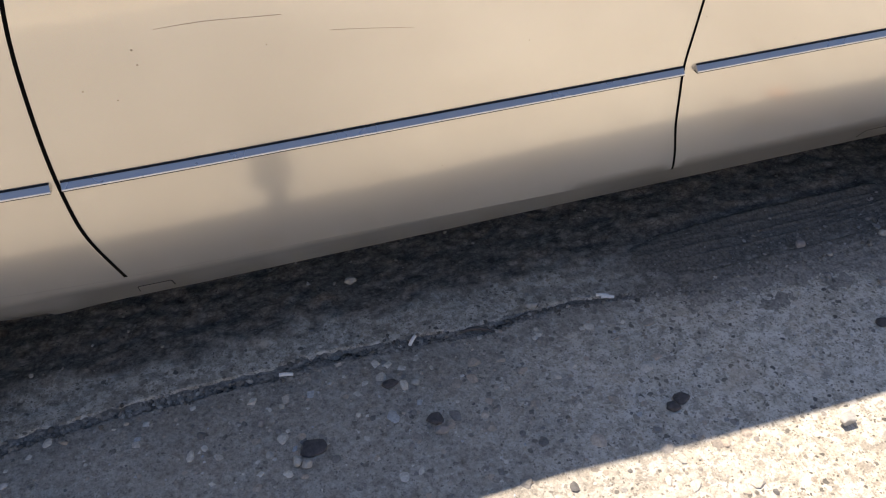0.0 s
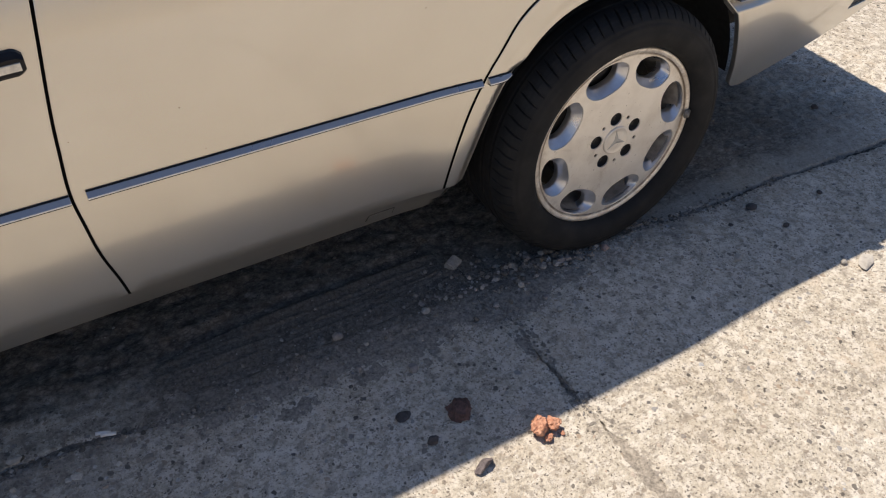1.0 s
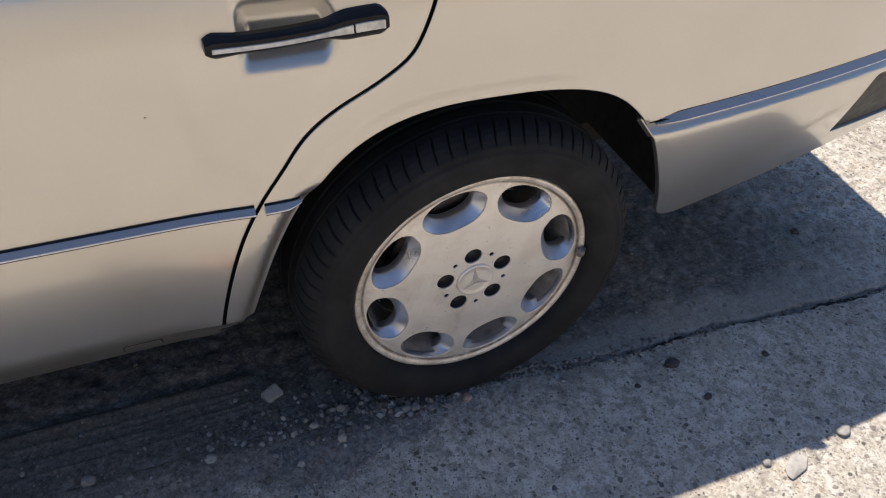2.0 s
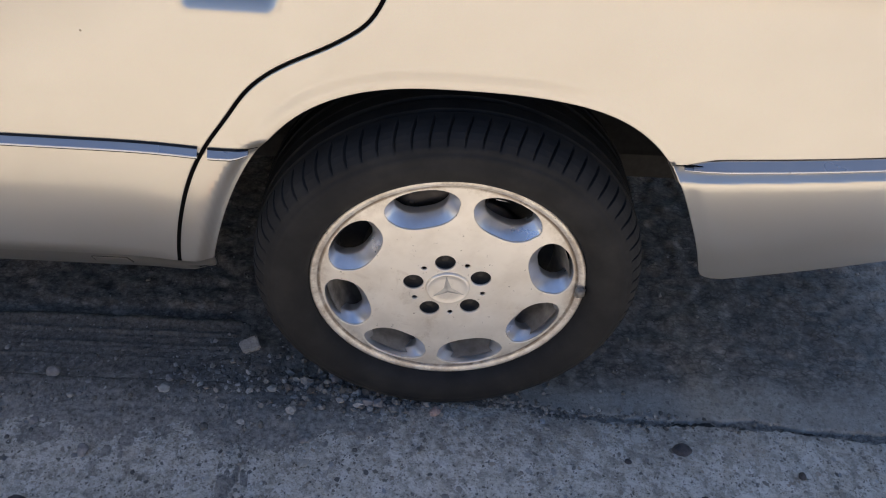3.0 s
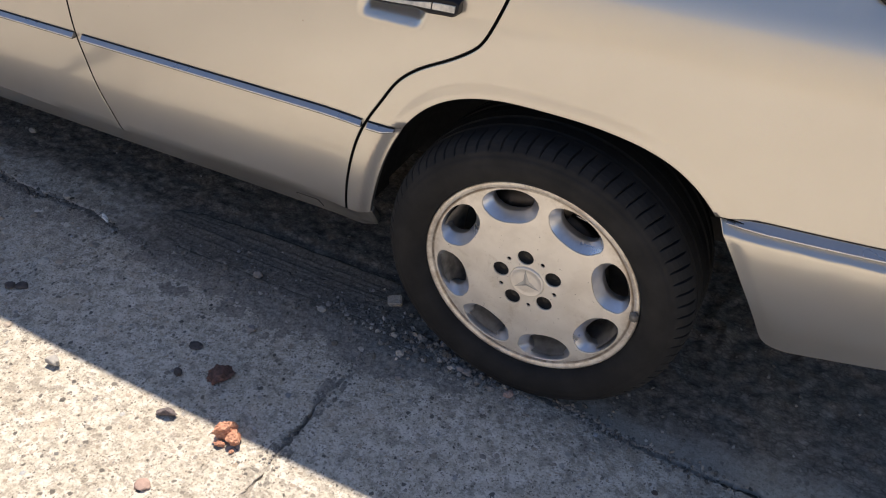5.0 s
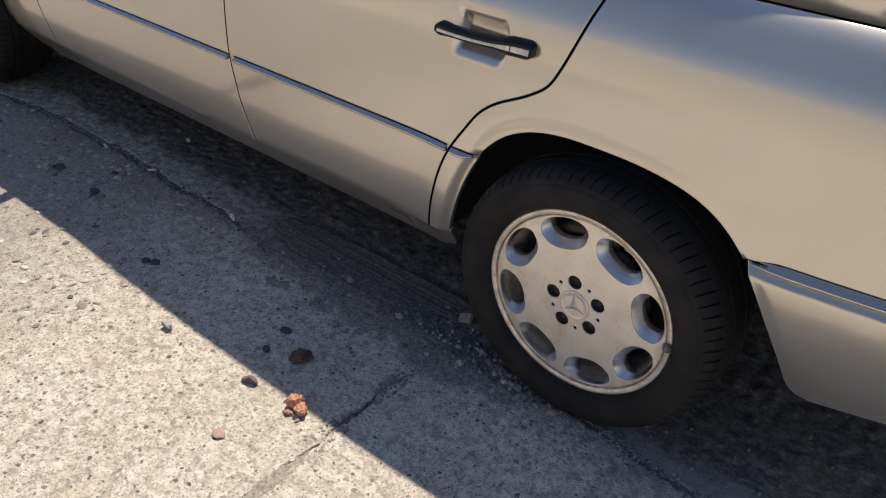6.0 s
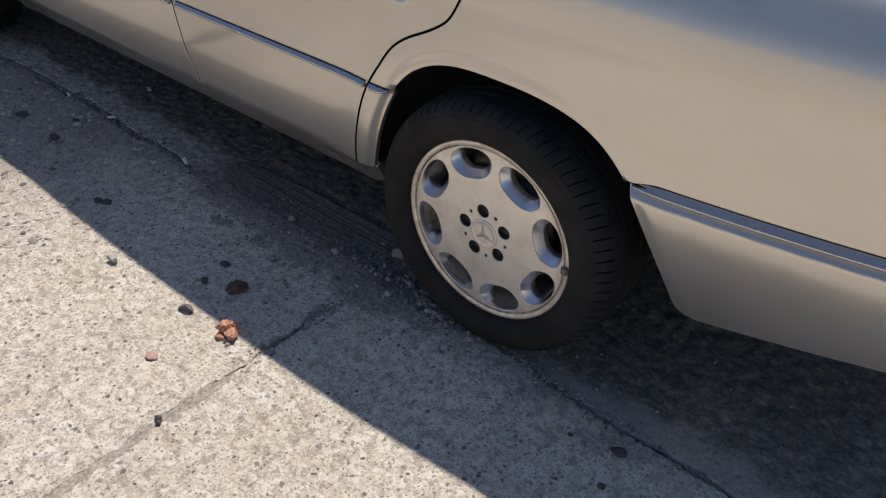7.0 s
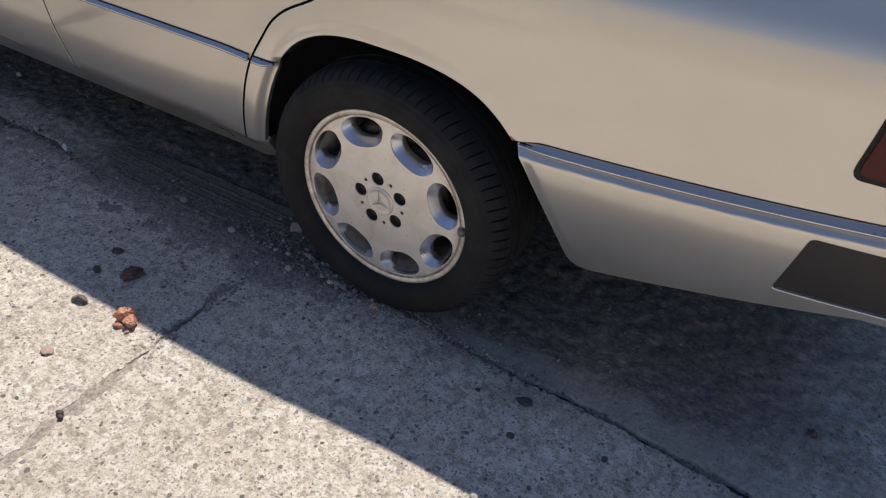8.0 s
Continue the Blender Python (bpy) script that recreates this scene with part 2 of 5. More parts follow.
def mat_stones(name, stops, rough=0.85):
    n = Nodes(name).setv(Specular_IOR_Level=0.3, Roughness=rough)
    tone = n.ramp(n.random_island(), stops)
    n.color(n.mix(0.55, tone, n.ramp(n.noise(210, 5, 0.7), [(0.3, 0.25), (0.7, 0.75)]), "OVERLAY"))
    n.bump(n.noise(300, 4), 0.4, 0.002)
    return n.mat


def mat_rock(name, a, b, scale=60.0):
    n = Nodes(name).setv(Specular_IOR_Level=0.25, Roughness=0.9)
    n.color(n.mix(n.ramp(n.noise(scale, 6, 0.7), [(0.35, 0.0), (0.65, 1.0)]), a, b))
    n.bump(n.noise(scale * 3, 5), 0.6, 0.003)
    return n.mat


def mat_dust():
    """Fine soil: pale where it lies thin on the concrete, darker and brown in the verge."""
    n = Nodes("brown-grey dust and fine soil").setv(Specular_IOR_Level=0.2, Roughness=0.95)
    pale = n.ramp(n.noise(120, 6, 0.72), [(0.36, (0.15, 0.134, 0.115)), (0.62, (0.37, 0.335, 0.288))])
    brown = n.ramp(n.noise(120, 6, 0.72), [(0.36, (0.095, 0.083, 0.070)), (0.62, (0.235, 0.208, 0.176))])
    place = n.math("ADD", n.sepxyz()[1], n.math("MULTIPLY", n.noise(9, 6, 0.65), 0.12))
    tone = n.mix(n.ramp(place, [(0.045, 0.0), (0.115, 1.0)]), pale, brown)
    n.color(pebbles(n, tone, 140, None, 0.30, [(0.0, (0.07, 0.064, 0.057)), (0.5, (0.20, 0.18, 0.157)), (1.0, (0.44, 0.41, 0.365))]))
    n.bump(n.mix(0.5, n.noise(150, 5, 0.7), n.noise(420, 3)), 0.6, 0.003)
    return n.mat


def mat_glass():
    n = Nodes("tinted window glass").setv(Transmission_Weight=1.0, Roughness=0.02, IOR=1.5)
    n.bsdf.inputs["Base Color"].default_value = (0.35, 0.40, 0.38, 1)
    return n.mat


PAINT = mat_paint()
BLACK = mat_plain("black plastic", (0.012, 0.012, 0.013), 0.34, vary=0.2, spec=0.25)
GAP = mat_plain("dark underbody", (0.034, 0.032, 0.030), 0.9, vary=0.3)
JOINT_BLACK = mat_plain("near-black of gaps and joint lines", (0.003, 0.003, 0.003), 0.9, vary=0.2, spec=0.05)
TRIM = mat_plain("grey rubbing strip", (0.42, 0.415, 0.42), 0.29, metal=0.7, vary=0.03, scale=14, coat=1.0)
BRIGHT = mat_plain("pale bright trim edge", (0.84, 0.82, 0.80), 0.3, metal=0.3, vary=0.05)
CHROME = mat_plain("polished metal trim", (0.80, 0.78, 0.74), 0.14, metal=1.0, vary=0.06)
INLAY = mat_plain("worn satin metal", (0.78, 0.72, 0.60), 0.38, metal=0.25, vary=0.25, scale=90)
PADMAT = mat_plain("dark grey bumper plastic", (0.022, 0.021, 0.021), 0.5, vary=0.15, scale=120, bump=0.2)
RED = mat_plain("red lamp lens", (0.075, 0.007, 0.007), 0.16, vary=0.1, spec=0.3)
ALLOY = mat_alloy()
RUBBER = mat_rubber()
WINDOW = mat_plain("smooth silver paint", (0.70, 0.70, 0.72), 0.31, metal=0.85, vary=0.12, scale=30)
RELIEF = mat_plain("dull worn metal", (0.46, 0.45, 0.43), 0.42, metal=0.5)
LEAD = mat_plain("dull grey lead", (0.20, 0.19, 0.175), 0.62, metal=0.2, vary=0.3, scale=120)
STEEL = mat_plain("rusty brake steel", (0.07, 0.06, 0.052), 0.5, metal=0.7, vary=0.4, scale=40)
BARREL = mat_plain("grimy wheel barrel", (0.30, 0.28, 0.255), 0.5, metal=0.35, vary=0.5, scale=34)
GLASS = mat_glass()
CONCRETE = mat_concrete()
SOIL = mat_soil()
DIRT = mat_rock("dark crack dirt", (0.030, 0.027, 0.024), (0.075, 0.068, 0.060), 90)
CRACK = mat_rock("crack dirt and grit", (0.12, 0.108, 0.094), (0.37, 0.336, 0.29), 120)
DUST = mat_dust()
SAND = mat_rock("joint sand, paler for the sunlit stretch", (0.17, 0.150, 0.125), (0.46, 0.41, 0.345), 130)
FAR = mat_far_ground()
PEBBLE = mat_stones("embedded pebbles", [(0.0, (0.13, 0.122, 0.116)), (0.12, (0.22, 0.203, 0.188)), (0.34, (0.30, 0.265, 0.225)), (0.52, (0.40, 0.325, 0.26)), (0.70, (0.45, 0.415, 0.365)), (0.88, (0.58, 0.535, 0.465)), (1.0, (0.34, 0.35, 0.365))])
GRAVEL = mat_stones("loose gravel", [(0.0, (0.10, 0.092, 0.083)), (0.4, (0.18, 0.165, 0.147)), (0.8, (0.29, 0.268, 0.24)), (1.0, (0.42, 0.392, 0.355))])
CRUMBS = mat_stones("crumbs in the crack", [(0.0, (0.08, 0.072, 0.063)), (0.5, (0.17, 0.154, 0.135)), (0.85, (0.28, 0.256, 0.225)), (1.0, (0.40, 0.37, 0.33))])
SCRATCH = mat_plain("rusty scratch", (0.36, 0.25, 0.17), 0.8)
PAPER = mat_plain("white cigarette paper", (0.78, 0.76, 0.73), 0.8, vary=0.06, scale=200)
RED_ROCK = mat_rock("broken red brick", (0.36, 0.155, 0.095), (0.68, 0.385, 0.26), 90)
GREY_ROCK = mat_rock("grey stone", (0.20, 0.18, 0.17), (0.34, 0.31, 0.29))
DARK_ROCK = mat_rock("dark stone", (0.055, 0.05, 0.05), (0.12, 0.105, 0.10))
PALE_ROCK = mat_rock("pale stone", (0.30, 0.28, 0.25), (0.47, 0.44, 0.395))
BROWN_ROCK = mat_rock("brown stone", (0.058, 0.040, 0.037), (0.19, 0.108, 0.088), 75)
PURPLE_ROCK = mat_rock("grey-purple stone", (0.10, 0.085, 0.088), (0.24, 0.20, 0.195), 80)
FLAKE_ROCK = mat_rock("pale flake of concrete", (0.34, 0.32, 0.29), (0.50, 0.47, 0.43), 50)
PINK_ROCK = mat_rock("pinkish stone", (0.36, 0.25, 0.21), (0.46, 0.33, 0.28))


# ---- geometry helpers ----
def mesh_object(name, verts, faces, material, parent=None, label="", normals=None, smooth=True):
    me = bpy.data.meshes.new(name)
    me.from_pydata([tuple(v) for v in verts], [], [tuple(int(i) for i in f) for f in faces])
    me.materials.append(material)
    if smooth:
        me.polygons.foreach_set("use_smooth", [True] * len(me.polygons))
    me.update()
    if normals is not None:
        me.normals_split_custom_set_from_vertices([tuple(v) for v in normals])
    ob = new(name, me)
    if parent:
        ob.parent = parent
    return tagged(ob, label)


def part(name, bm, material, parent, label="", smooth=True):
    me = bpy.data.meshes.new(name)
    bmesh.ops.recalc_face_normals(bm, faces=bm.faces)
    bm.to_mesh(me)
    bm.free()
    me.materials.append(material)
    me.polygons.foreach_set("use_smooth", [smooth] * len(me.polygons))
    ob = new(name, me)
    if parent:
        ob.parent = parent
    return tagged(ob, label)


def spline(xs, ys):
    """A natural cubic spline as a function of arrays."""
    xs, ys = np.array(xs, float), np.array(ys, float)
    k = len(xs)
    hs = np.diff(xs)
    a, b = np.eye(k), np.zeros(k)
    for i in range(1, k - 1):
        a[i, i - 1:i + 2] = hs[i - 1], 2 * (hs[i - 1] + hs[i]), hs[i]
        b[i] = 3 * ((ys[i + 1] - ys[i]) / hs[i] - (ys[i] - ys[i - 1]) / hs[i - 1])
    c = np.linalg.solve(a, b)

    def value(q):
        q = np.asarray(q, float)
        i = np.clip(np.searchsorted(xs, q) - 1, 0, k - 2)
        d = q - xs[i]
        bb = (ys[i + 1] - ys[i]) / hs[i] - hs[i] * (2 * c[i] + c[i + 1]) / 3
        return ys[i] + bb * d + c[i] * d ** 2 + (c[i + 1] - c[i]) / (3 * hs[i]) * d ** 3

    return value


def curve_through(points, step=0.008):
    """Points at even steps on a smooth open curve through the given ones."""
    p = np.array(points, float)
    s = np.concatenate([[0], np.cumsum(np.linalg.norm(np.diff(p, axis=0), axis=1))])
    fx, fy = spline(s, p[:, 0]), spline(s, p[:, 1])
    q = np.linspace(0, s[-1], max(2, int(s[-1] / step) + 1))
    return np.stack([fx(q), fy(q)], 1)


def line(a, b, step=0.02):
    a, b = np.array(a, float), np.array(b, float)
    k = max(2, int(np.linalg.norm(b - a) / step) + 1)
    return a + (b - a) * np.linspace(0, 1, k)[:, None]


def joined(*runs):
    """One closed outline out of runs of points, without doubled points."""
    pts = np.concatenate(runs)
    keep = [pts[0]]
    for q in pts[1:]:
        if np.linalg.norm(q - keep[-1]) > 0.0012:
            keep.append(q)
    if np.linalg.norm(keep[0] - keep[-1]) < 0.0012:
        keep.pop()
    return np.array(keep)


def inside(pts, poly):
    x, y = pts[:, 0], pts[:, 1]
    hit = np.zeros(len(pts), bool)
    a, b = poly, np.roll(poly, -1, 0)
    for (x0, y0), (x1, y1) in zip(a, b):
        if y0 != y1:
            hit ^= ((y0 > y) != (y1 > y)) & (x < (x1 - x0) * (y - y0) / (y1 - y0) + x0)
    return hit


def near_outline(pts, poly):
    """The distance of points from an outline."""
    best = np.full(len(pts), 9.0)
    for i in range(0, len(poly), 64):
        d = np.linalg.norm(pts[:, None] - poly[None, i:i + 64], axis=2).min(1)
        best = np.minimum(best, d)
    return best


def fill(outline, step, fine=(), holes=()):
    """Triangles over an outline in a plane: points and faces. fine: boxes (x0, x1, y0, y1, step) of closer points."""
    (x0, y0), (x1, y1) = outline.min(0), outline.max(0)
    grids = [np.stack(np.meshgrid(np.arange(x0, x1, step), np.arange(y0, y1, step)), -1).reshape(-1, 2)]
    for fx0, fx1, fy0, fy1, fs in fine:
        g = grids[0]
        grids[0] = g[~((g[:, 0] > fx0) & (g[:, 0] < fx1) & (g[:, 1] > fy0) & (g[:, 1] < fy1))]
        grids.append(np.stack(np.meshgrid(np.arange(fx0, fx1, fs), np.arange(fy0, fy1, fs)), -1).reshape(-1, 2))
    g = np.concatenate(grids)
    g = g[inside(g, outline)]
    g = g[near_outline(g, outline) > 0.004]
    for hole in holes:
        g = g[~inside(g, hole)]
        g = g[near_outline(g, hole) > 0.003]
    loops = [outline, *holes]
    pts, edges, at = [], [], 0
    for lp in loops:
        k = len(lp)
        edges += [(at + i, at + (i + 1) % k) for i in range(k)]
        pts.append(lp)
        at += k
    pts = np.concatenate(pts + [g])
    v, e, f, ov, _, _ = delaunay_2d_cdt([Vector(p) for p in pts], edges, [], 0, 1e-7)
    v = np.array([tuple(p) for p in v])
    f = np.array([t for t in f if len(t) == 3])
    c = v[f].mean(1)
    ok = inside(c, outline)
    for hole in holes:
        ok &= ~inside(c, hole)
    first = {}
    for i, olds in enumerate(ov):
        for o in olds:
            first[o] = i
    ids, at = [], 0
    for lp in loops:
        ids.append([first[at + i] for i in range(len(lp))])
        at += len(lp)
    return v, f[ok], ids


def sheet(name, outline, surf, material, parent=None, label="", step=0.03, fine=(), holes=(), roll=0.0015, depth=0.014, flip=False):
    """A panel over an outline in the plane of surf's two arguments, with a rolled edge turned inward."""
    v, f, ids = fill(outline, step, fine, holes)
    e = 0.0006

    def frame_of(q):
        p = surf(q[:, 0], q[:, 1])
        du = surf(q[:, 0] + e, q[:, 1]) - surf(q[:, 0] - e, q[:, 1])
        dv = surf(q[:, 0], q[:, 1] + e) - surf(q[:, 0], q[:, 1] - e)
        nn = np.cross(du, dv)
        nn /= np.linalg.norm(nn, axis=1)[:, None]
        return p, nn

    pos, nor = frame_of(v)
    verts, norms, faces = [pos], [nor], [f]
    area = np.cross(v[f[:, 1]] - v[f[:, 0]], v[f[:, 2]] - v[f[:, 0]])
    faces[0] = np.where((area < 0)[:, None], f[:, ::-1], f)
    count = len(v)
    for lp_ids, sign in zip(ids, [1] + [-1] * len(holes)):
        q = v[lp_ids]
        tang = np.roll(q, -1, 0) - np.roll(q, 1, 0)
        side = np.stack([tang[:, 1], -tang[:, 0]], 1)
        side /= np.linalg.norm(side, axis=1)[:, None] + 1e-12
        turn = 0.5 * np.sum(q[:, 0] * np.roll(q[:, 1], -1) - np.roll(q[:, 0], -1) * q[:, 1])
        side *= np.sign(turn) * sign
        p0, n0 = pos[lp_ids], nor[lp_ids]
        p1, _ = frame_of(q + side * roll)
        out = p1 - p0
        out /= np.linalg.norm(out, axis=1)[:, None] + 1e-12
        k = len(q)
        rings = [np.array(lp_ids)]
        for pp, nn in ((p1 - n0 * roll * 0.5, n0 * 0.7 + out * 0.7), (p1 - n0 * roll * 2 + out * roll * 0.3, out), (p1 - n0 * depth + out * roll * 0.3, out)):
            verts.append(pp)
            norms.append(nn)
            rings.append(np.arange(count, count + k))
            count += k
        ccw = turn * sign > 0
        for r0, r1 in zip(rings, rings[1:]):
            a, b = r0, np.roll(r0, -1)
            c, d = np.roll(r1, -1), r1
            quad = np.stack([b, a, d, c] if ccw else [a, b, c, d], 1)
            faces.append(quad)
    verts, norms = np.concatenate(verts), np.concatenate(norms)
    allf = [tuple(t) for block in faces for t in block]
    if flip:
        allf = [t[::-1] for t in allf]
        norms = -norms
    return mesh_object(name, verts, allf, material, parent, label, norms)


def lathe(profile, steps, closed=False):
    """Verts and faces of a profile (radius, y) turned round the y axis."""
    verts, faces, k = [], [], len(profile)
    for i in range(steps):
        a = 2 * math.pi * i / steps
        verts += [(r * math.cos(a), y, r * math.sin(a)) for r, y in profile]
    for i in range(steps):
        j = (i + 1) % steps
        for m in range(k if closed else k - 1):
            m2 = (m + 1) % k
            faces.append((i * k + m, i * k + m2, j * k + m2, j * k + m))
    return verts, faces


def tube(points, radius, sides=8):
    """A bmesh tube along points."""
    bm = bmesh.new()
    pts = [Vector(p) for p in points]
    rings = []
    for i, p in enumerate(pts):
        d = (pts[min(i + 1, len(pts) - 1)] - pts[max(i - 1, 0)]).normalized()
        a = d.orthogonal().normalized()
        b = d.cross(a)
        r = radius[i] if isinstance(radius, (list, tuple)) else radius
        rings.append([bm.verts.new(p + (a * math.cos(t) + b * math.sin(t)) * r) for t in np.linspace(0, 2 * math.pi, sides, endpoint=False)])
    for r0, r1 in zip(rings, rings[1:]):
        for i in range(sides):
            bm.faces.new((r0[i], r0[(i + 1) % sides], r1[(i + 1) % sides], r1[i]))
    bm.faces.new(rings[0][::-1])
    bm.faces.new(rings[-1])
    return bm


def smoothstep(a, b, x):
    t = np.clip((x - a) / (b - a), 0, 1)
    return t * t * (3 - 2 * t)


# ---- ground ----
crack = spline([-4.5, -2.94, -2.42, -1.90, -1.63, -1.486, -1.36, -1.2, -1.04, -0.7, -0.35, 0.137, 0.335, 0.48, 0.705, 0.867, 1.03, 2.0, 3.4],
               [-0.1, -0.07, 0.033, 0.052, 0.047, 0.034, 0.044, 0.034, 0.004, 0.010, 0.015, 0.016, -0.006, -0.004, -0.016, -0.027, -0.034, -0.04, -0.04])


def crack_half(x):
    """Half the width of the crack: wide and crumbled ahead of the tyre print, a hairline further back."""
    x = np.asarray(x, float)
    return 0.004 + 0.0115 * (1 - smoothstep(-1.45, -1.10, x)) + 0.0055 * smoothstep(0.25, 0.6, x)


def wander(x, amp, scale, seed):
    return np.array([amp * (noise.noise((q * scale, seed, 0.3)) + 0.6 * noise.noise((q * scale * 2.7, seed, 4.1)) + 0.4 * noise.noise((q * scale * 7, seed, 8.2))) for q in x])


def flat(x, y):
    return np.stack([x, y, np.zeros_like(x)], 1)


ground = tagged(mesh_object("ground", [(-300, -300, -0.03), (300, -300, -0.03), (300, 300, -0.03), (-300, 300, -0.03)], [(0, 1, 2, 3)], FAR, smooth=False),
                "pale dusty paved ground around the car", kind="structure")
pavement = tagged(new("pavement"), "worn concrete pavement with exposed aggregate", kind="structure")
JOINT = -0.342


def slab(x0, x1, joint_side):
    xs = np.arange(x0, x1 + 0.001, 0.007)
    back = np.stack([xs, crack(xs) - crack_half(xs) + wander(xs, 0.008, 12, 1.7) + wander(xs, 0.005, 45, 2.9)], 1)
    ys = np.arange(back[-1, 1] if joint_side > 0 else back[0, 1], -6.0, -0.008)
    jx = JOINT - joint_side * 0.0055 + wander(ys, 0.010, 13, 3.3 if joint_side > 0 else 5.9) + wander(ys, 0.006, 40, 4.4 if joint_side > 0 else 6.6)
    jx = jx - joint_side * (0.010 * smoothstep(-0.40, -0.52, ys) + 0.006 * np.exp(-((ys + 0.305) / 0.035) ** 2))
    joint = np.stack([jx, ys], 1)
    if joint_side > 0:
        outline = joined(back, joint[1:], line((JOINT, -6.0), (x0, -6.0), 0.3), line((x0, -6.0), back[0], 0.3))
    else:
        outline = joined(back, line(back[-1], (x1, -6.0), 0.3), line((x1, -6.0), (JOINT, -6.0), 0.3), joint[:0:-1])
    return sheet("slab", outline, flat, CONCRETE, pavement, step=0.12, roll=0.0016, depth=0.06)


slab(-4.5, JOINT, 1)
slab(JOINT, 3.4, -1)


def soil_height(x, y):
    """Uneven soil with two wheel ruts pressed into it."""
    z = np.array([0.005 * noise.noise((a * 5, b * 5, 0)) + 0.0055 * noise.noise((a * 15, b * 19, 2)) + 0.0052 * noise.noise((a * 34, b * 40, 5)) + 0.0016 * noise.noise((a * 110, b * 120, 5)) for a, b in zip(x, y)])
    rut = smoothstep(0.055, 0.075, y) * (1 - smoothstep(0.215, 0.24, y)) * (1 - smoothstep(-0.42, -0.34, x)) * smoothstep(-1.25, -0.85, x)
    bars = np.where(((x * 1.0 + 0.5 * np.abs(y - 0.145)) % 0.026) < 0.008, 0.0028, 0.0)
    bars = bars * ((np.abs(y - 0.085) < 0.022) | (np.abs(y - 0.205) < 0.02))
    ribs = np.where((np.abs(y - 0.118) < 0.004) | (np.abs(y - 0.148) < 0.004) | (np.abs(y - 0.178) < 0.004), 0.004, 0.0)
    z = z * (1 - 0.75 * rut) + rut * (-0.006 + bars + ribs)
    cement = smoothstep(0.05, 0.2, x) * (1 - smoothstep(0.05, 0.13, y))
    return z * (1 - 0.7 * cement) - 0.002


def soil_grid(name, x0, x1, y1, step):
    """Soil from the broken edge along the crack to under the car."""
    nx, ny = int((x1 - x0) / step) + 1, 132
    xs = np.linspace(x0, x1, nx)
    edge = crack(xs) + crack_half(xs) + wander(xs, 0.0085, 14, 7.7) + wander(xs, 0.005, 50, 3.7)
    t = np.linspace(0, 1, ny) ** 1.25
    gx = np.repeat(xs[:, None], ny, 1)
    gy = edge[:, None] + (y1 - edge)[:, None] * t[None]
    z = soil_height(gx.ravel(), gy.ravel()).reshape(nx, ny)
    z = z + np.maximum(0, -0.0005 - z) * np.exp(-t * 12)[None] - np.maximum(0, z + 0.0005) * np.exp(-t * 9)[None]
    z[:, 0] = -0.022
    z[:, 1] -= 0.004
    idx = np.arange(nx * ny).reshape(nx, ny)
    faces = np.stack([idx[:-1, :-1], idx[1:, :-1], idx[1:, 1:], idx[:-1, 1:]], -1).reshape(-1, 4)
    return mesh_object(name, np.stack([gx.ravel(), gy.ravel(), z.ravel()], 1), faces, SOIL)


tagged(soil_grid("soil_verge", -2.95, 1.5, 1.0, 0.0065), "dark trodden soil and broken asphalt with tyre tracks", kind="structure")
tagged(mesh_object("soil_verge", [(-6, -0.12, -0.013), (1.49, -0.12, -0.013), (1.49, 7, -0.013), (-6, 7, -0.013)], [(0, 1, 2, 3)], DIRT, smooth=False),
       "dark soil beneath and beyond the car", kind="structure")
tagged(mesh_object("pavement_rear", [(1.48, -0.03, -0.006), (9, -0.03, -0.006), (9, 7, -0.006), (1.48, 7, -0.006)], [(0, 1, 2, 3)], CONCRETE, smooth=False),
       "worn concrete behind the car in full sun", kind="structure")


def crack_depth(x):
    return -0.0042 + 0.0045 * noise.noise((x * 11, 1.0, 2.0)) - 0.006 * float(smoothstep(0.2, 0.5, np.array(x)))


def filling(name, path, half, deep, material, label, split=0.020):
    """Dirt that fills a crack unevenly: path holds x, y; deep gives its depth along the way."""
    rows = []
    for i, (x, y) in enumerate(path):
        a, b = path[max(i - 1, 0)], path[min(i + 1, len(path) - 1)]
        d = np.array(b) - np.array(a)
        d = d / np.linalg.norm(d)
        gash = 0.5 * noise.noise((x * 9, y * 9, 6.0)) + 0.25 * noise.noise((x * 40, y * 40, 2.0))
        for k in np.linspace(-1, 1, 17):
            px, py = x - d[1] * half * k, y + d[0] * half * k
            slit = split * math.exp(-((k - gash) / 0.13) ** 2) * max(0.0, 0.45 + noise.noise((x * 14, y * 14, 4.0)))
            rows.append((px, py, deep(x, y) - slit + 0.0035 * noise.noise((px * 60, py * 60, 3)) + 0.002 * noise.noise((px * 160, py * 160, 9))))
    faces = [(i * 17 + j, (i + 1) * 17 + j, (i + 1) * 17 + j + 1, i * 17 + j + 1) for i in range(len(path) - 1) for j in range(16)]
    return tagged(mesh_object(name, rows, faces, material), label, kind="structure")


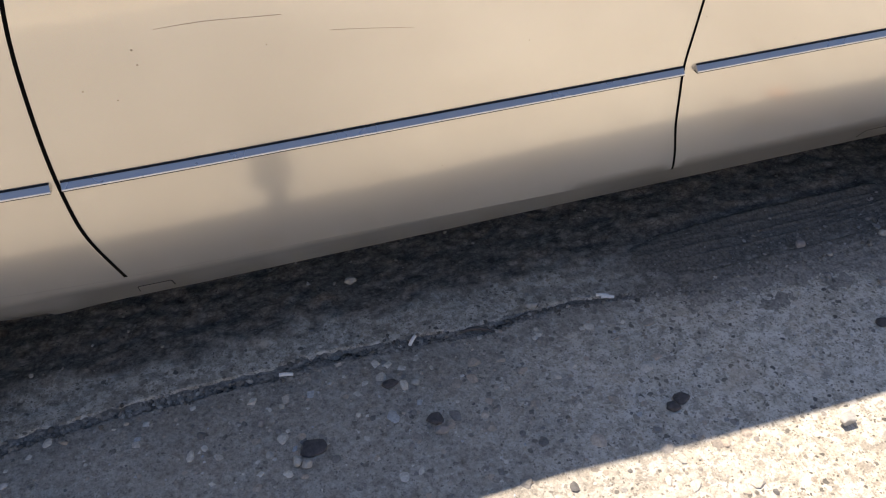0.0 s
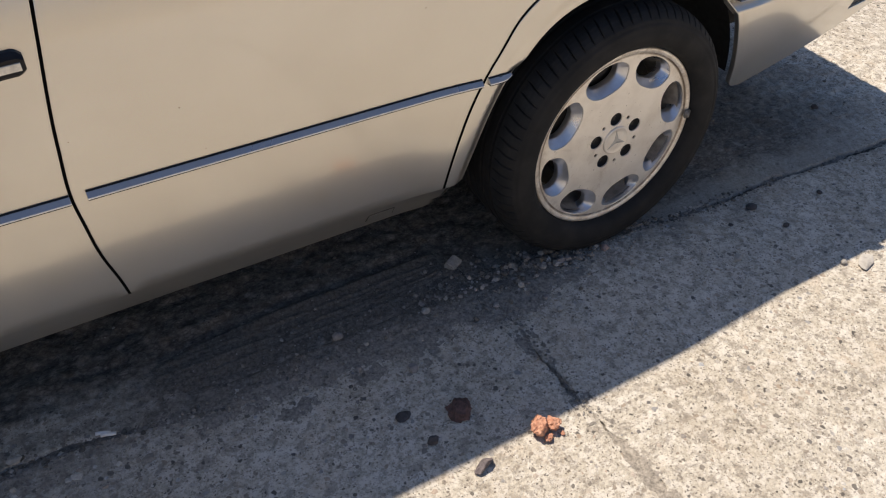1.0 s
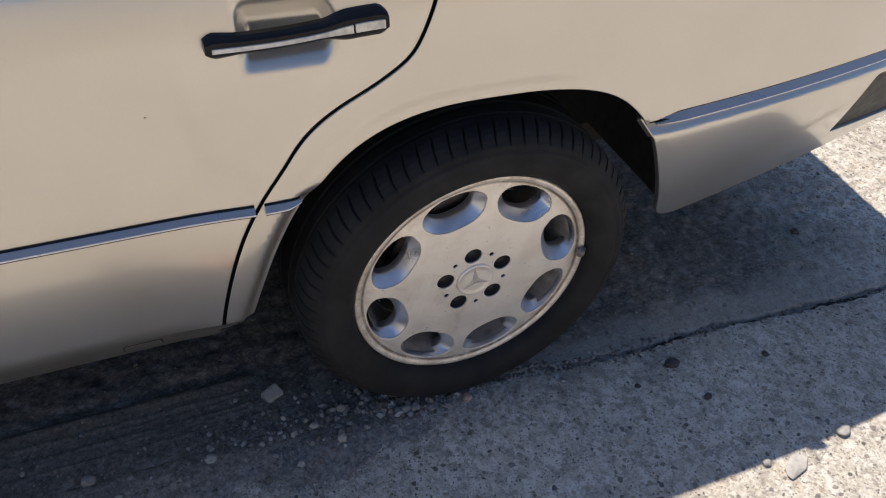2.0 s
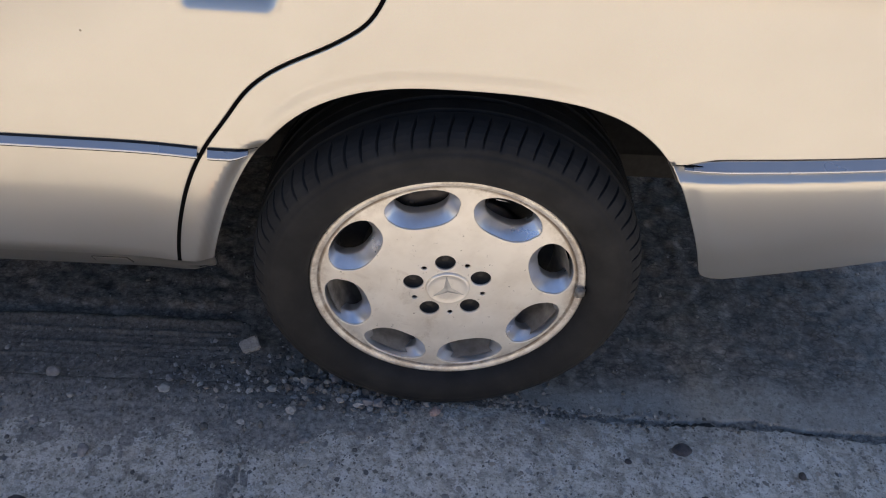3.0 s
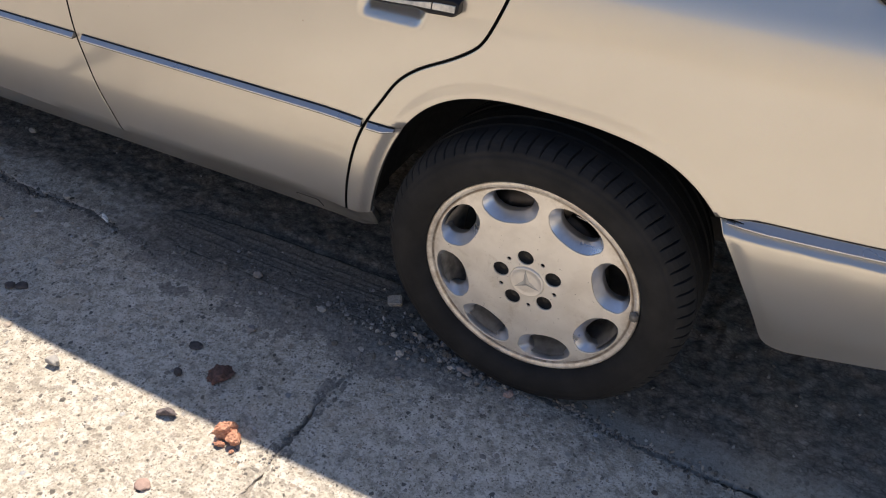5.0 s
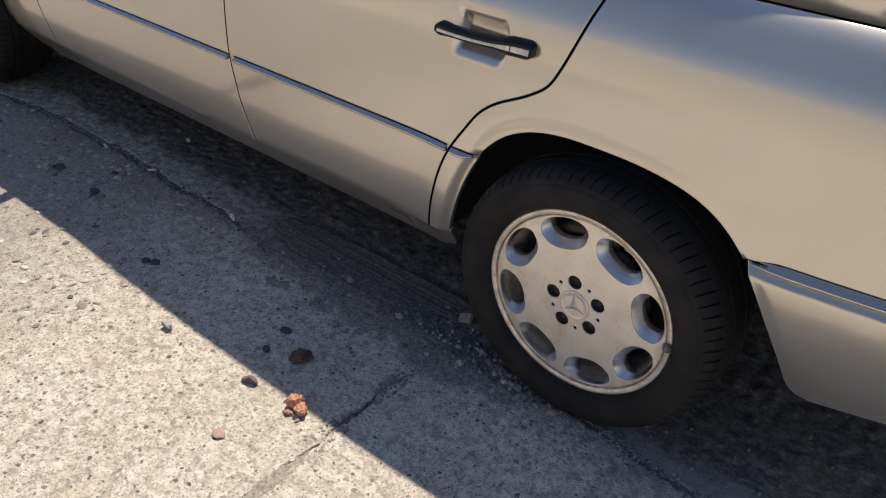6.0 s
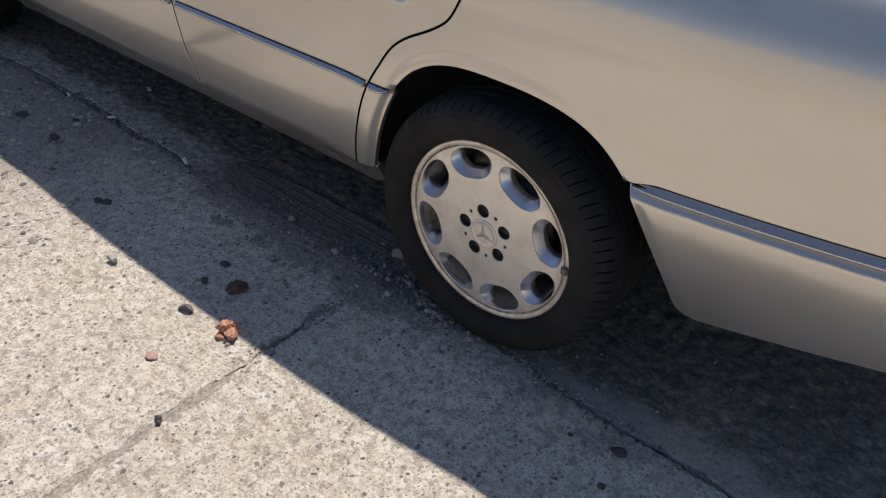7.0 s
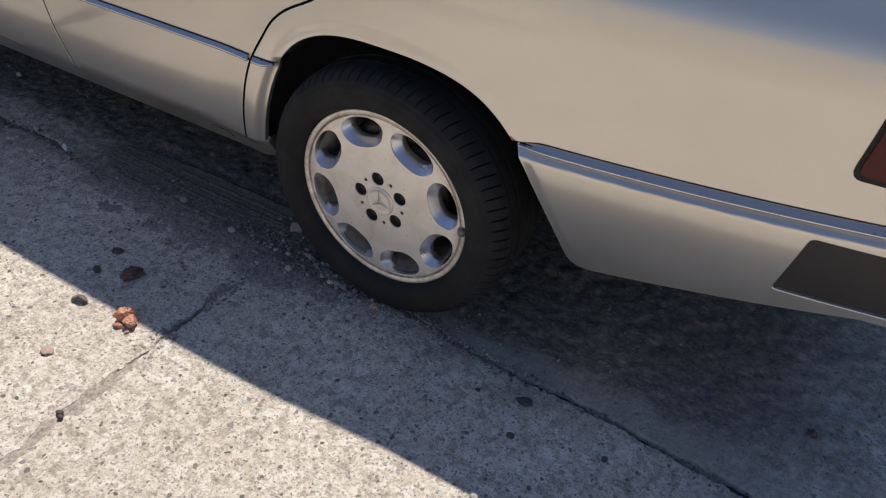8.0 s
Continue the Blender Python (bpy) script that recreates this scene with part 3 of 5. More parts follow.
_xs = np.arange(-2.95, 1.5, 0.006)
filling("crack_dirt", [(x, float(crack(x))) for x in _xs], 0.034, lambda x, y: crack_depth(x), CRACK, "dark dirt and grit in the broken crack")
# the joint's filling changes colour at the shadow's edge: dark in shade, pale in sun
filling("joint_dirt", [(JOINT + 0.004 * noise.noise((y * 20, 0, 0)), y) for y in np.arange(0.03, -0.46, -0.006)], 0.026, lambda x, y: -0.0008 + 0.0040 * noise.noise((y * 16, 3.0, 7.0)) + 0.004 * float(smoothstep(-0.14, -0.03, np.array(y))) - 0.008 * math.exp(-((y + 0.305) / 0.03) ** 2), CRACK, "dirt filling the pavement joint, coloured darker in the car's shade")
filling("joint_sand", [(JOINT, y) for y in np.arange(-0.44, -4.0, -0.012)], 0.03, lambda x, y: -0.0016 + 0.0020 * noise.noise((y * 9, 5.0, 1.0)), SAND, "sand filling the pavement joint, coloured paler where sunlit", 0.004)


def drift_height(x, y):
    """Fine soil swept over the broken edge; it shows where it rises above the slab."""
    along = smoothstep(-1.42, -0.85, x) * (1 - 0.75 * smoothstep(-0.22, 0.05, x)) * (1 - smoothstep(0.14, 0.36, x))
    across_ = smoothstep(-0.19, 0.0, y)
    soft = np.array([0.62 * noise.noise((a * 10, b * 12, 4)) + 0.42 * noise.noise((a * 26, b * 28, 6)) + 0.30 * noise.noise((a * 70, b * 70, 1)) + 0.26 * noise.noise((a * 170, b * 170, 3)) for a, b in zip(x, y)])
    out = -0.0062 + 0.0092 * along * across_ + 0.0066 * soft
    rut = smoothstep(0.042, 0.052, y) * (1 - smoothstep(0.14, 0.225, y)) * (1 - smoothstep(-0.40, -0.33, x)) * smoothstep(-1.25, -0.75, x)
    bars = 0.0022 * (((x + 0.25 * np.abs(y - 0.08)) % 0.024) < 0.006) * (np.abs(y - 0.072) < 0.019)
    ribs = 0.0024 * ((np.abs(y - 0.0965) < 0.0035) | (np.abs(y - 0.128) < 0.004) | (np.abs(y - 0.160) < 0.004) | (np.abs(y - 0.188) < 0.003))
    print_ = -0.0042 + (bars + ribs) * np.clip(0.75 + 1.2 * soft, 0.1, 1.2) + 0.0022 * soft
    out = out * (1 - rut) + print_ * rut
    return np.where(y > 0.05, out - 0.016 * (1 - smoothstep(0.0, 0.35, rut)) * smoothstep(0.05, 0.09, y), out)


def soil_drift(x0, x1, y0, y1, step):
    nx, ny = int((x1 - x0) / step) + 1, int((y1 - y0) / step) + 1
    gx, gy = np.meshgrid(np.linspace(x0, x1, nx), np.linspace(y0, y1, ny), indexing="ij")
    z = drift_height(gx.ravel(), gy.ravel())
    idx = np.arange(nx * ny).reshape(nx, ny)
    faces = np.stack([idx[:-1, :-1], idx[1:, :-1], idx[1:, 1:], idx[:-1, 1:]], -1).reshape(-1, 4)
    return mesh_object("soil_drift", np.stack([gx.ravel(), gy.ravel(), z], 1), faces, DUST)


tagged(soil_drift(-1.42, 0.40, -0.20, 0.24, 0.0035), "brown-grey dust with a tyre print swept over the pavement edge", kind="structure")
# unseen wall, added so the car's flank reflects beige below the sky
WALL = mat_rock("plaster of the added wall", (0.52, 0.46, 0.37), (0.62, 0.55, 0.45), 3)
tagged(mesh_object("added_wall", [(-30, -8.0, -0.1), (30, -8.0, -0.1), (30, -8.0, 3.0), (-30, -8.0, 3.0), (-30, -8.3, -0.1), (30, -8.3, -0.1), (30, -8.3, 3.0), (-30, -8.3, 3.0)],
                   [(0, 3, 2, 1), (4, 5, 6, 7), (3, 7, 6, 2), (0, 4, 7, 3), (1, 2, 6, 5)], WALL, smooth=False), "plain wall added out of view for the paint to reflect", kind="structure")

# ---- the car ----
car = tagged(new("car"), "champagne metallic saloon car with eight-hole alloy wheels, parked", "car")
MIDDLE = 0.92
WHEELBASE = 2.76
HUB = 0.303

upper = spline([0.20, 0.30, 0.36, 0.44, 0.52, 0.60, 0.70, 0.76, 0.82, 0.86, 0.90, 0.935, 0.96, 0.985],
               [0.087, 0.0675, 0.0577, 0.0497, 0.0450, 0.0415, 0.0400, 0.0420, 0.0505, 0.0615, 0.0770, 0.0955, 0.113, 0.148])


def profile(z, u):
    """How far in the flank lies at a height: doors, the sill's slant below them, and the bumper."""
    door = upper(np.maximum(z, 0.302)) + 0.62 * np.clip(0.302 - z, 0, 1)
    strip = 0.560 + 0.052 * (np.minimum(u, 1.0) - 0.32)
    low = np.clip(strip - z, 0, 1)
    return np.where((u > 0.15) & (z < strip), upper(strip) + 0.105 * low + 0.42 * low ** 2 + 0.55 * ((0.0290 - low) + np.sqrt((0.0290 - low) ** 2 + 0.003 ** 2)) - 0.010, door)


# the plan of the body's side: its heading along u, which equals x on the flank
_u = np.arange(-4.6, 2.6, 0.005)
_head = np.zeros_like(_u)
rear = _u > 0.3
_head[rear] = np.arctan(0.24 * (np.minimum(_u[rear], 1.02) - 0.3))
turn = (_u > 1.02) & (_u <= 1.24)
_head[turn] = 0.171 + (radians(82) - 0.171) * smoothstep(1.02, 1.24, _u[turn])
_head[_u > 1.24] = radians(82) + radians(8) * np.clip((_u[_u > 1.24] - 1.24) / 0.75, 0, 1)
front = _u < -1.9
_head[front] = -np.arctan(0.10 * (-1.9 - np.maximum(_u[front], -3.3)))
turn = (_u < -3.3) & (_u >= -3.6)
_head[turn] = -0.139 - (radians(80) - 0.139) * smoothstep(3.3, 3.6, -_u[turn])
_head[_u < -3.6] = -radians(80) - radians(10) * np.clip((-3.6 - _u[_u < -3.6]) / 0.8, 0, 1)
_zero = int(np.argmin(np.abs(_u)))
_px = np.cumsum(np.cos(_head)) * 0.005
_py = np.cumsum(np.sin(_head)) * 0.005
_px, _py = _px - _px[_zero], _py - _py[_zero]
U_TAIL = float(np.interp(MIDDLE, _py[_zero:], _u[_zero:]))
U_NOSE = float(np.interp(MIDDLE, _py[:_zero][::-1], _u[:_zero][::-1]))

ARCH = curve_through([(-0.410, 0.2200), (-0.396, 0.229), (-0.390, 0.250), (-0.385, 0.28), (-0.365, 0.36), (-0.335, 0.45), (-0.285, 0.548), (-0.223, 0.618), (-0.158, 0.653), (-0.081, 0.669), (-0.004, 0.671),
                      (0.121, 0.663), (0.222, 0.630), (0.304, 0.556), (0.358, 0.461), (0.408, 0.355), (0.424, 0.316), (0.433, 0.297), (0.445, 0.284), (0.460, 0.2775)], 0.004)
ARCH_FINELY = curve_through(ARCH[::6], 0.0012)
FRONT_ARCH = curve_through([(-3.14, 0.30), (-3.10, 0.44), (-3.01, 0.57), (-2.90, 0.645), (-2.76, 0.67), (-2.62, 0.645), (-2.51, 0.57), (-2.458, 0.46), (-2.445, 0.36), (-2.41, 0.27), (-2.35, 0.229), (-2.28, 0.224)], 0.004)


def cup(u, z, at, lift):
    """How far the hollow behind a door handle goes in."""
    x, h = u - at, z - lift
    wx = smoothstep(-0.068, -0.044, x + 0.18 * np.abs(h - 0.805)) * (1 - smoothstep(0.044, 0.068, x + 0.18 * np.abs(h - 0.805)))
    wz = smoothstep(0.750, 0.802, h) * (1 - smoothstep(0.808, 0.860, h))
    return 0.027 * wx * wz


HANDLES = ((-0.296, 0.0), (-1.240, -0.030))


A_SEAM = [(-2.116, 0.322), (-2.132, 0.375), (-2.148, 0.435), (-2.154, 0.50), (-2.155, 0.542), (-2.149, 0.692), (-2.136, 0.815), (-2.10, 0.97)]
B_SEAM = [(-1.074, 0.297), (-1.084, 0.35), (-1.099, 0.412), (-1.109, 0.49), (-1.114, 0.54), (-1.110, 0.62), (-1.106, 0.668), (-1.101, 0.712), (-1.080, 0.852), (-1.06, 0.97)]
C_SEAM = [(-0.431, 0.302), (-0.427, 0.33), (-0.405, 0.43), (-0.379, 0.505), (-0.353, 0.555), (-0.318, 0.607), (-0.292, 0.644), (-0.234, 0.690), (-0.190, 0.713), (-0.160, 0.731), (-0.131, 0.755), (-0.115, 0.782), (-0.101, 0.815), (-0.070, 0.906), (-0.045, 0.97)]
C_U, C_Z = [q[0] for q in C_SEAM], [q[1] for q in C_SEAM]


def flank(u, z):
    """The surface of the car's near side."""
    u, z = np.asarray(u, float), np.asarray(z, float)
    inward = profile(z, u)
    pts = np.stack([u, z], 1)
    for arch, at in ((ARCH_FINELY, 0.0), (FRONT_ARCH, -WHEELBASE)):
        d = near_outline(pts, arch)
        aft = 1 - 0.85 * smoothstep(0.10, 0.29, u - at) * (1 if at == 0.0 else 0)
        above = smoothstep(0.535, 0.575, z)
        inward = inward - aft * above * (0.0052 * (1 - smoothstep(0.006, 0.028, d)) + 0.0020 * (1 - smoothstep(0.02, 0.08, d)))
        # below the strip the panels roll in towards the wheel
        inward = inward - 0.0042 * (1 - above) * aft + 0.0042 * (1 - above) * aft * smoothstep(0.02, 0.10, d)
        inward = inward + (1 - above) * np.where(u - at > 0.2, 0.0022, 0.010) * (1 - smoothstep(0.0, 0.026, d))
    # the door and the panel behind it swell out around their gap
    inward = inward - 0.0055 * np.exp(-((u - np.interp(z, C_Z, C_U)) / 0.065) ** 2) * (1 - smoothstep(0.57, 0.70, z)) * smoothstep(0.26, 0.31, z)
    for at, lift in HANDLES:
        inward = inward + cup(u, z, at, lift)
    hd = np.interp(u, _u, _head)
    x, y = np.interp(u, _u, _px), np.interp(u, _u, _py)
    return np.stack([x - np.sin(hd) * inward, y + np.cos(hd) * inward, z], 1)


def sunk(surface, depth):
    """The same surface, set back a little."""
    def surf(u, z):
        p = surface(u, z)
        p[:, 1] += depth * (1 if surface is flank else -1)
        return p
    return surf


def far_flank(u, z):
    p = flank(u, z)
    p[:, 1] = 2 * MIDDLE - p[:, 1]
    return p


def at_flank(u, z, out=0.0):
    """One point on the near side, moved outward."""
    p = flank([u], [z])[0]
    hd = float(np.interp(u, _u, _head))
    return Vector((p[0] + math.sin(hd) * out, p[1] - math.cos(hd) * out, p[2]))


G = 0.0043
GAPS = {A_SEAM[0]: 0.0042, B_SEAM[0]: 0.0037, C_SEAM[0]: 0.0043}


def seam(points, side):
    c = curve_through(points, 0.010)
    t = np.gradient(c, axis=0)
    t /= np.linalg.norm(t, axis=1)[:, None]
    return c + np.stack([t[:, 1], -t[:, 0]], 1) * side


TOP = 0.97
SILL = 0.302


def top_line(u):
    """Height of the shoulder along the body."""
    return np.where(u < -2.1, TOP - 0.17 * smoothstep(-2.1, -3.6, u), TOP - 0.03 * smoothstep(0.5, 1.1, u))


def door_outline(left, right):
    a, b = seam(left, GAPS[left[0]]), seam(right, -GAPS[right[0]])
    return joined(a[::-1], line(a[0] + (0.002, 0), b[0] - (0.002, 0)), b, line(b[-1], a[-1]))


def quarter_outline():
    c = seam(C_SEAM, G)
    arch = ARCH[(ARCH[:, 1] > SILL) & (ARCH[:, 0] < 0.295)]
    tail = np.arange(0.30, U_TAIL, 0.02)
    low = np.stack([tail, 0.560 + 0.014 * smoothstep(0.295, 0.37, tail) + 0.052 * (np.minimum(tail, 1.0) - 0.32)], 1)
    high = np.stack([tail, top_line(tail)], 1)
    return joined(c[::-1], line(c[0], arch[0] + (0.0, 0.0)), arch, low, high[::-1], line((0.30, TOP), c[-1]))


def bumper_outline():
    arch = ARCH[ARCH[:, 0] > 0.293][1:]
    u = np.arange(0.48, U_TAIL, 0.02)
    low = np.stack([u, 0.2725 + 0.207 * (np.minimum(u, 0.99) - 0.455)], 1)
    u = np.arange(0.31, U_TAIL, 0.02)
    high = np.stack([u, 0.5585 - 0.0080 * smoothstep(0.295, 0.37, u) + 0.052 * (np.minimum(u, 1.0) - 0.32)], 1)
    return joined(arch, low, high[::-1])


def fender_outline():
    a = seam(A_SEAM, -0.0042)
    arch = FRONT_ARCH[FRONT_ARCH[:, 1] > 0.336]
    rear_part, nose = arch[arch[:, 0] > -2.76], arch[arch[:, 0] <= -2.76]
    nose = nose[nose[:, 1] > 0.56]
    u = np.arange(-3.05, U_NOSE, -0.02)
    low = np.stack([u, np.full_like(u, 0.575)], 1)
    u2 = np.arange(-2.15, U_NOSE, -0.02)
    high = np.stack([u2, top_line(u2)], 1)
    return joined(a, high, low[::-1], nose[::1], rear_part, line(rear_part[-1], a[0]))


def nose_outline():
    arch = FRONT_ARCH[(FRONT_ARCH[:, 0] < -2.76) & (FRONT_ARCH[:, 1] < 0.555)]
    u = np.arange(-3.18, U_NOSE, -0.02)
    return joined(arch[::-1], np.stack([u, np.full_like(u, 0.27)], 1), np.stack([u, np.full_like(u, 0.56)], 1)[::-1], line((-3.17, 0.56), arch[-1], 0.02))


def sill_outline():
    u = np.arange(-2.27, -0.414, 0.02)
    arch_r = ARCH[(ARCH[:, 1] < SILL - 0.004)]
    arch_r = arch_r[arch_r[:, 0] < 0]
    arch_f = FRONT_ARCH[(FRONT_ARCH[:, 1] < 0.330) & (FRONT_ARCH[:, 0] > -2.6)]
    return joined(np.stack([u, 0.2190 - 0.008 * smoothstep(-2.1, -2.28, u)], 1), arch_r, line((-0.40, SILL + 0.004), (-1.2, SILL + 0.004)), line((-1.2, SILL + 0.004), (-2.44, 0.334)), arch_f)


def rounded(points, radius, k=5):
    """A closed outline with its corners rounded."""
    p, res = [np.array(q, float) for q in points], []
    for i, q in enumerate(p):
        a, b = p[i - 1], p[(i + 1) % len(p)]
        da, db = (a - q) / np.linalg.norm(a - q), (b - q) / np.linalg.norm(b - q)
        r = min(radius, 0.45 * np.linalg.norm(a - q), 0.45 * np.linalg.norm(b - q))
        s, e = q + da * r, q + db * r
        for t in np.linspace(0, 1, k):
            res.append((1 - t) ** 2 * s + 2 * t * (1 - t) * q + t * t * e)
    return np.array(res)


def subdivided(outline, step=0.012):
    return joined(*[line(a, b, step) for a, b in zip(outline, np.roll(outline, -1, 0))])


INSERT = subdivided(rounded([(0.863, 0.550), (0.831, 0.402), (1.36, 0.402), (1.36, 0.549)], 0.013))
CUPS = [(at - 0.078, at + 0.078, 0.742 + lift, 0.868 + lift, 0.0045) for at, lift in HANDLES]
ARCH_FINE = [(-0.40, 0.36, 0.50, 0.735, 0.007), (-0.45, -0.27, 0.29, 0.50, 0.007)]
for surface, flip in ((flank, False), (far_flank, True)):
    sheet("front_fender", fender_outline(), surface, PAINT, car, step=0.03, flip=flip)
    front_door = sheet("front_door", door_outline(A_SEAM, B_SEAM), surface, PAINT, car, step=0.03, fine=CUPS[1:], flip=flip)
    rear_door = sheet("rear_door", door_outline(B_SEAM, C_SEAM), surface, PAINT, car, step=0.03, fine=CUPS[:1], flip=flip)
    sheet("rear_fender", quarter_outline(), surface, PAINT, car, step=0.03, fine=ARCH_FINE, flip=flip)
    rear_bumper = sheet("rear_bumper", bumper_outline(), surface, PAINT, car, step=0.025, fine=[(0.29, 0.46, 0.265, 0.525, 0.009), (0.29, 1.40, 0.515, 0.61, 0.0042)], holes=[INSERT], flip=flip)
    sheet("front_bumper", nose_outline(), surface, PAINT, car, step=0.03, flip=flip)
    sheet("sill", sill_outline(), sunk(surface, 0.0060), PAINT, car, step=0.02, flip=flip)
    if not flip:
        near_front_door, near_rear_door, near_bumper = front_door, rear_door, rear_bumper


def gap_shade(points, half=0.0031):
    """Near-black strip just below the paint, in place of the door gap's own shade."""
    c = curve_through(points, 0.012)
    verts = [tuple(at_flank(u + side, z, -0.0006)) for u, z in c for side in (-half, half)]
    faces = [(2 * i, 2 * i + 1, 2 * i + 3, 2 * i + 2) for i in range(len(c) - 1)]
    mesh_object("gap_shade", verts, faces, JOINT_BLACK, car, "near-black strip standing in for the door gap's shade")


gap_shade(A_SEAM, 0.0030)
gap_shade(B_SEAM, 0.0026)
gap_shade(C_SEAM)


def ribbon(points_fn, us, section, material, name, parent, label="", smooth=False):
    """A strip that runs along the flank: section holds (height, how far out)."""
    verts, k = [], len(section)
    for u in us:
        for dz, out in section:
            verts.append(points_fn(u, dz, out))
    faces = [(i * k + j, (i + 1) * k + j, (i + 1) * k + (j + 1) % k, i * k + (j + 1) % k) for i in range(len(us) - 1) for j in range(k)]
    faces += [tuple(range(k))[::-1], tuple((len(us) - 1) * k + j for j in range(k))]
    bm = bmesh.new()
    vs = [bm.verts.new(v) for v in verts]
    for fc in faces:
        bm.faces.new([vs[i] for i in fc])
    return part(name, bm, material, parent, label, smooth=smooth)


def moulding(u0, u1, z_of, parent, taper=(False, False), size=1.0, far=False, under=True):
    us = np.linspace(u0, u1, max(14, int((u1 - u0) / 0.03)))

    def place():
        def fn(u, dz, out):
            k = 1.0
            if taper[0]:
                k = min(k, 0.30 + 0.70 * (u - u0) / 0.05)
            if taper[1]:
                k = min(k, 0.45 + 0.55 * (u1 - u) / 0.022)
            p = at_flank(u, z_of(u) + 0.003, out * (0.4 + 0.6 * k if under else 1.0) + 0.0006)
            p.z += dz * size * k - 0.003
            if far:
                p.y = 2 * MIDDLE - p.y
            return p
        return fn

    fn = place()
    if under:
        face = [(0.0046, -0.002), (0.0046, 0.0022), (0.0040, 0.0022), (-0.0036, 0.0094), (-0.0062, 0.0094), (-0.0070, 0.002), (-0.0070, -0.012)]
        ridge = [(-0.0034, 0.0093), (-0.0036, 0.0104), (-0.0058, 0.0104), (-0.0060, 0.0092)]
        lip = [(0.0062, -0.004), (0.0060, 0.0014), (0.0044, 0.0030), (0.0040, -0.004)]
    else:
        face = [(0.0052, -0.014), (0.0052, -0.0052), (0.0046, -0.0052), (-0.0040, 0.0046), (-0.0060, 0.0046), (-0.0070, 0.000), (-0.0070, -0.014)]
        ridge = [(-0.0042, 0.0045), (-0.0044, 0.0054), (-0.0056, 0.0054), (-0.0058, 0.0044)]
        lip = [(0.0086, -0.012), (0.0084, -0.0040), (0.0050, -0.0050), (0.0046, -0.012)]
    strip = ribbon(fn, us, face, TRIM, "rubbing_strip", parent, "grey rubbing strip with a bright lower edge")
    ribbon(fn, us, ridge, BRIGHT, "bright_edge", strip)
    ribbon(fn, us, lip, BLACK, "seal", strip)
    if under:
        ribbon(fn, us, [(-0.0058, -0.002), (-0.0059, 0.0101), (-0.0080, 0.0096), (-0.0086, -0.002)], BLACK, "seal", strip)
    return strip


def bumper_joint():
    """The dark joint between the bumper's corner and the panel above it."""
    ribbon(lambda u, dz, out: at_flank(u, 0.5605 + dz, out + 0.0008), np.linspace(0.3045, 0.345, 10), [(0.0016, -0.003), (0.0012, 0.0006), (-0.0042, 0.0006), (-0.0060, -0.003)], JOINT_BLACK, "joint", car, "dark joint line")


def crease():
    """The dark joint that runs from the strip's tip to the wheel arch."""
    us = np.linspace(-0.312, -0.2835, 10)
    ribbon(lambda u, dz, out: at_flank(u, 0.5505 - 0.10 * (u + 0.312) ** 1.0 + 2.6 * max(0.0, u + 0.298) ** 1.5 + dz, out), us, [(0.0010, 0.0002), (0, 0.0007), (-0.0010, 0.0002)], JOINT_BLACK, "joint", car, "dark joint line")


level = lambda u: 0.5455
rear_level = lambda u: 0.560 + 0.052 * (min(u, 1.0) - 0.32)
for is_far in (False, True):
    if not is_far:
        crease()
        bumper_joint()
    moulding(-2.40, -2.166, level, car, far=is_far)
    moulding(-2.150, -1.117, level, car, far=is_far)
    moulding(-1.092, -0.3655, level, car, far=is_far)
    moulding(-0.3515, -0.297, level, car, taper=(False, True), far=is_far)
    moulding(0.318, U_TAIL - 0.03, rear_level, car, taper=(True, False), size=1.35, far=is_far, under=False)


def flank_patch(name, outline, out, material, parent, label="", step=0.02, depth=0.004):
    def surf(u, z):
        p = flank(u, z)
        hd = np.interp(u, _u, _head)
        p[:, 0] += np.sin(hd) * out
        p[:, 1] -= np.cos(hd) * out
        return p
    return sheet(name, outline, surf, material, parent, label, step=step, roll=0.0012, depth=depth)


# bumper insert and tail lamp
flank_patch("insert", subdivided(rounded([(0.859, 0.554), (0.826, 0.398), (1.365, 0.398), (1.365, 0.553)], 0.013)), -0.008, PADMAT, near_bumper, "dark grey textured insert, set back")
lamp = flank_patch("tail_lamp", subdivided(rounded([(0.883, 0.678), (0.904, 0.806), (1.27, 0.812), (1.27, 0.668)], 0.020)), 0.004, BLACK, car, "red tail lamp with a dark surround", depth=0.012)
flank_patch("lens", subdivided(rounded([(0.892, 0.689), (0.911, 0.799), (1.26, 0.805), (1.26, 0.680)], 0.014)), 0.009, RED, lamp, "dark red ribbed lens", depth=0.006)


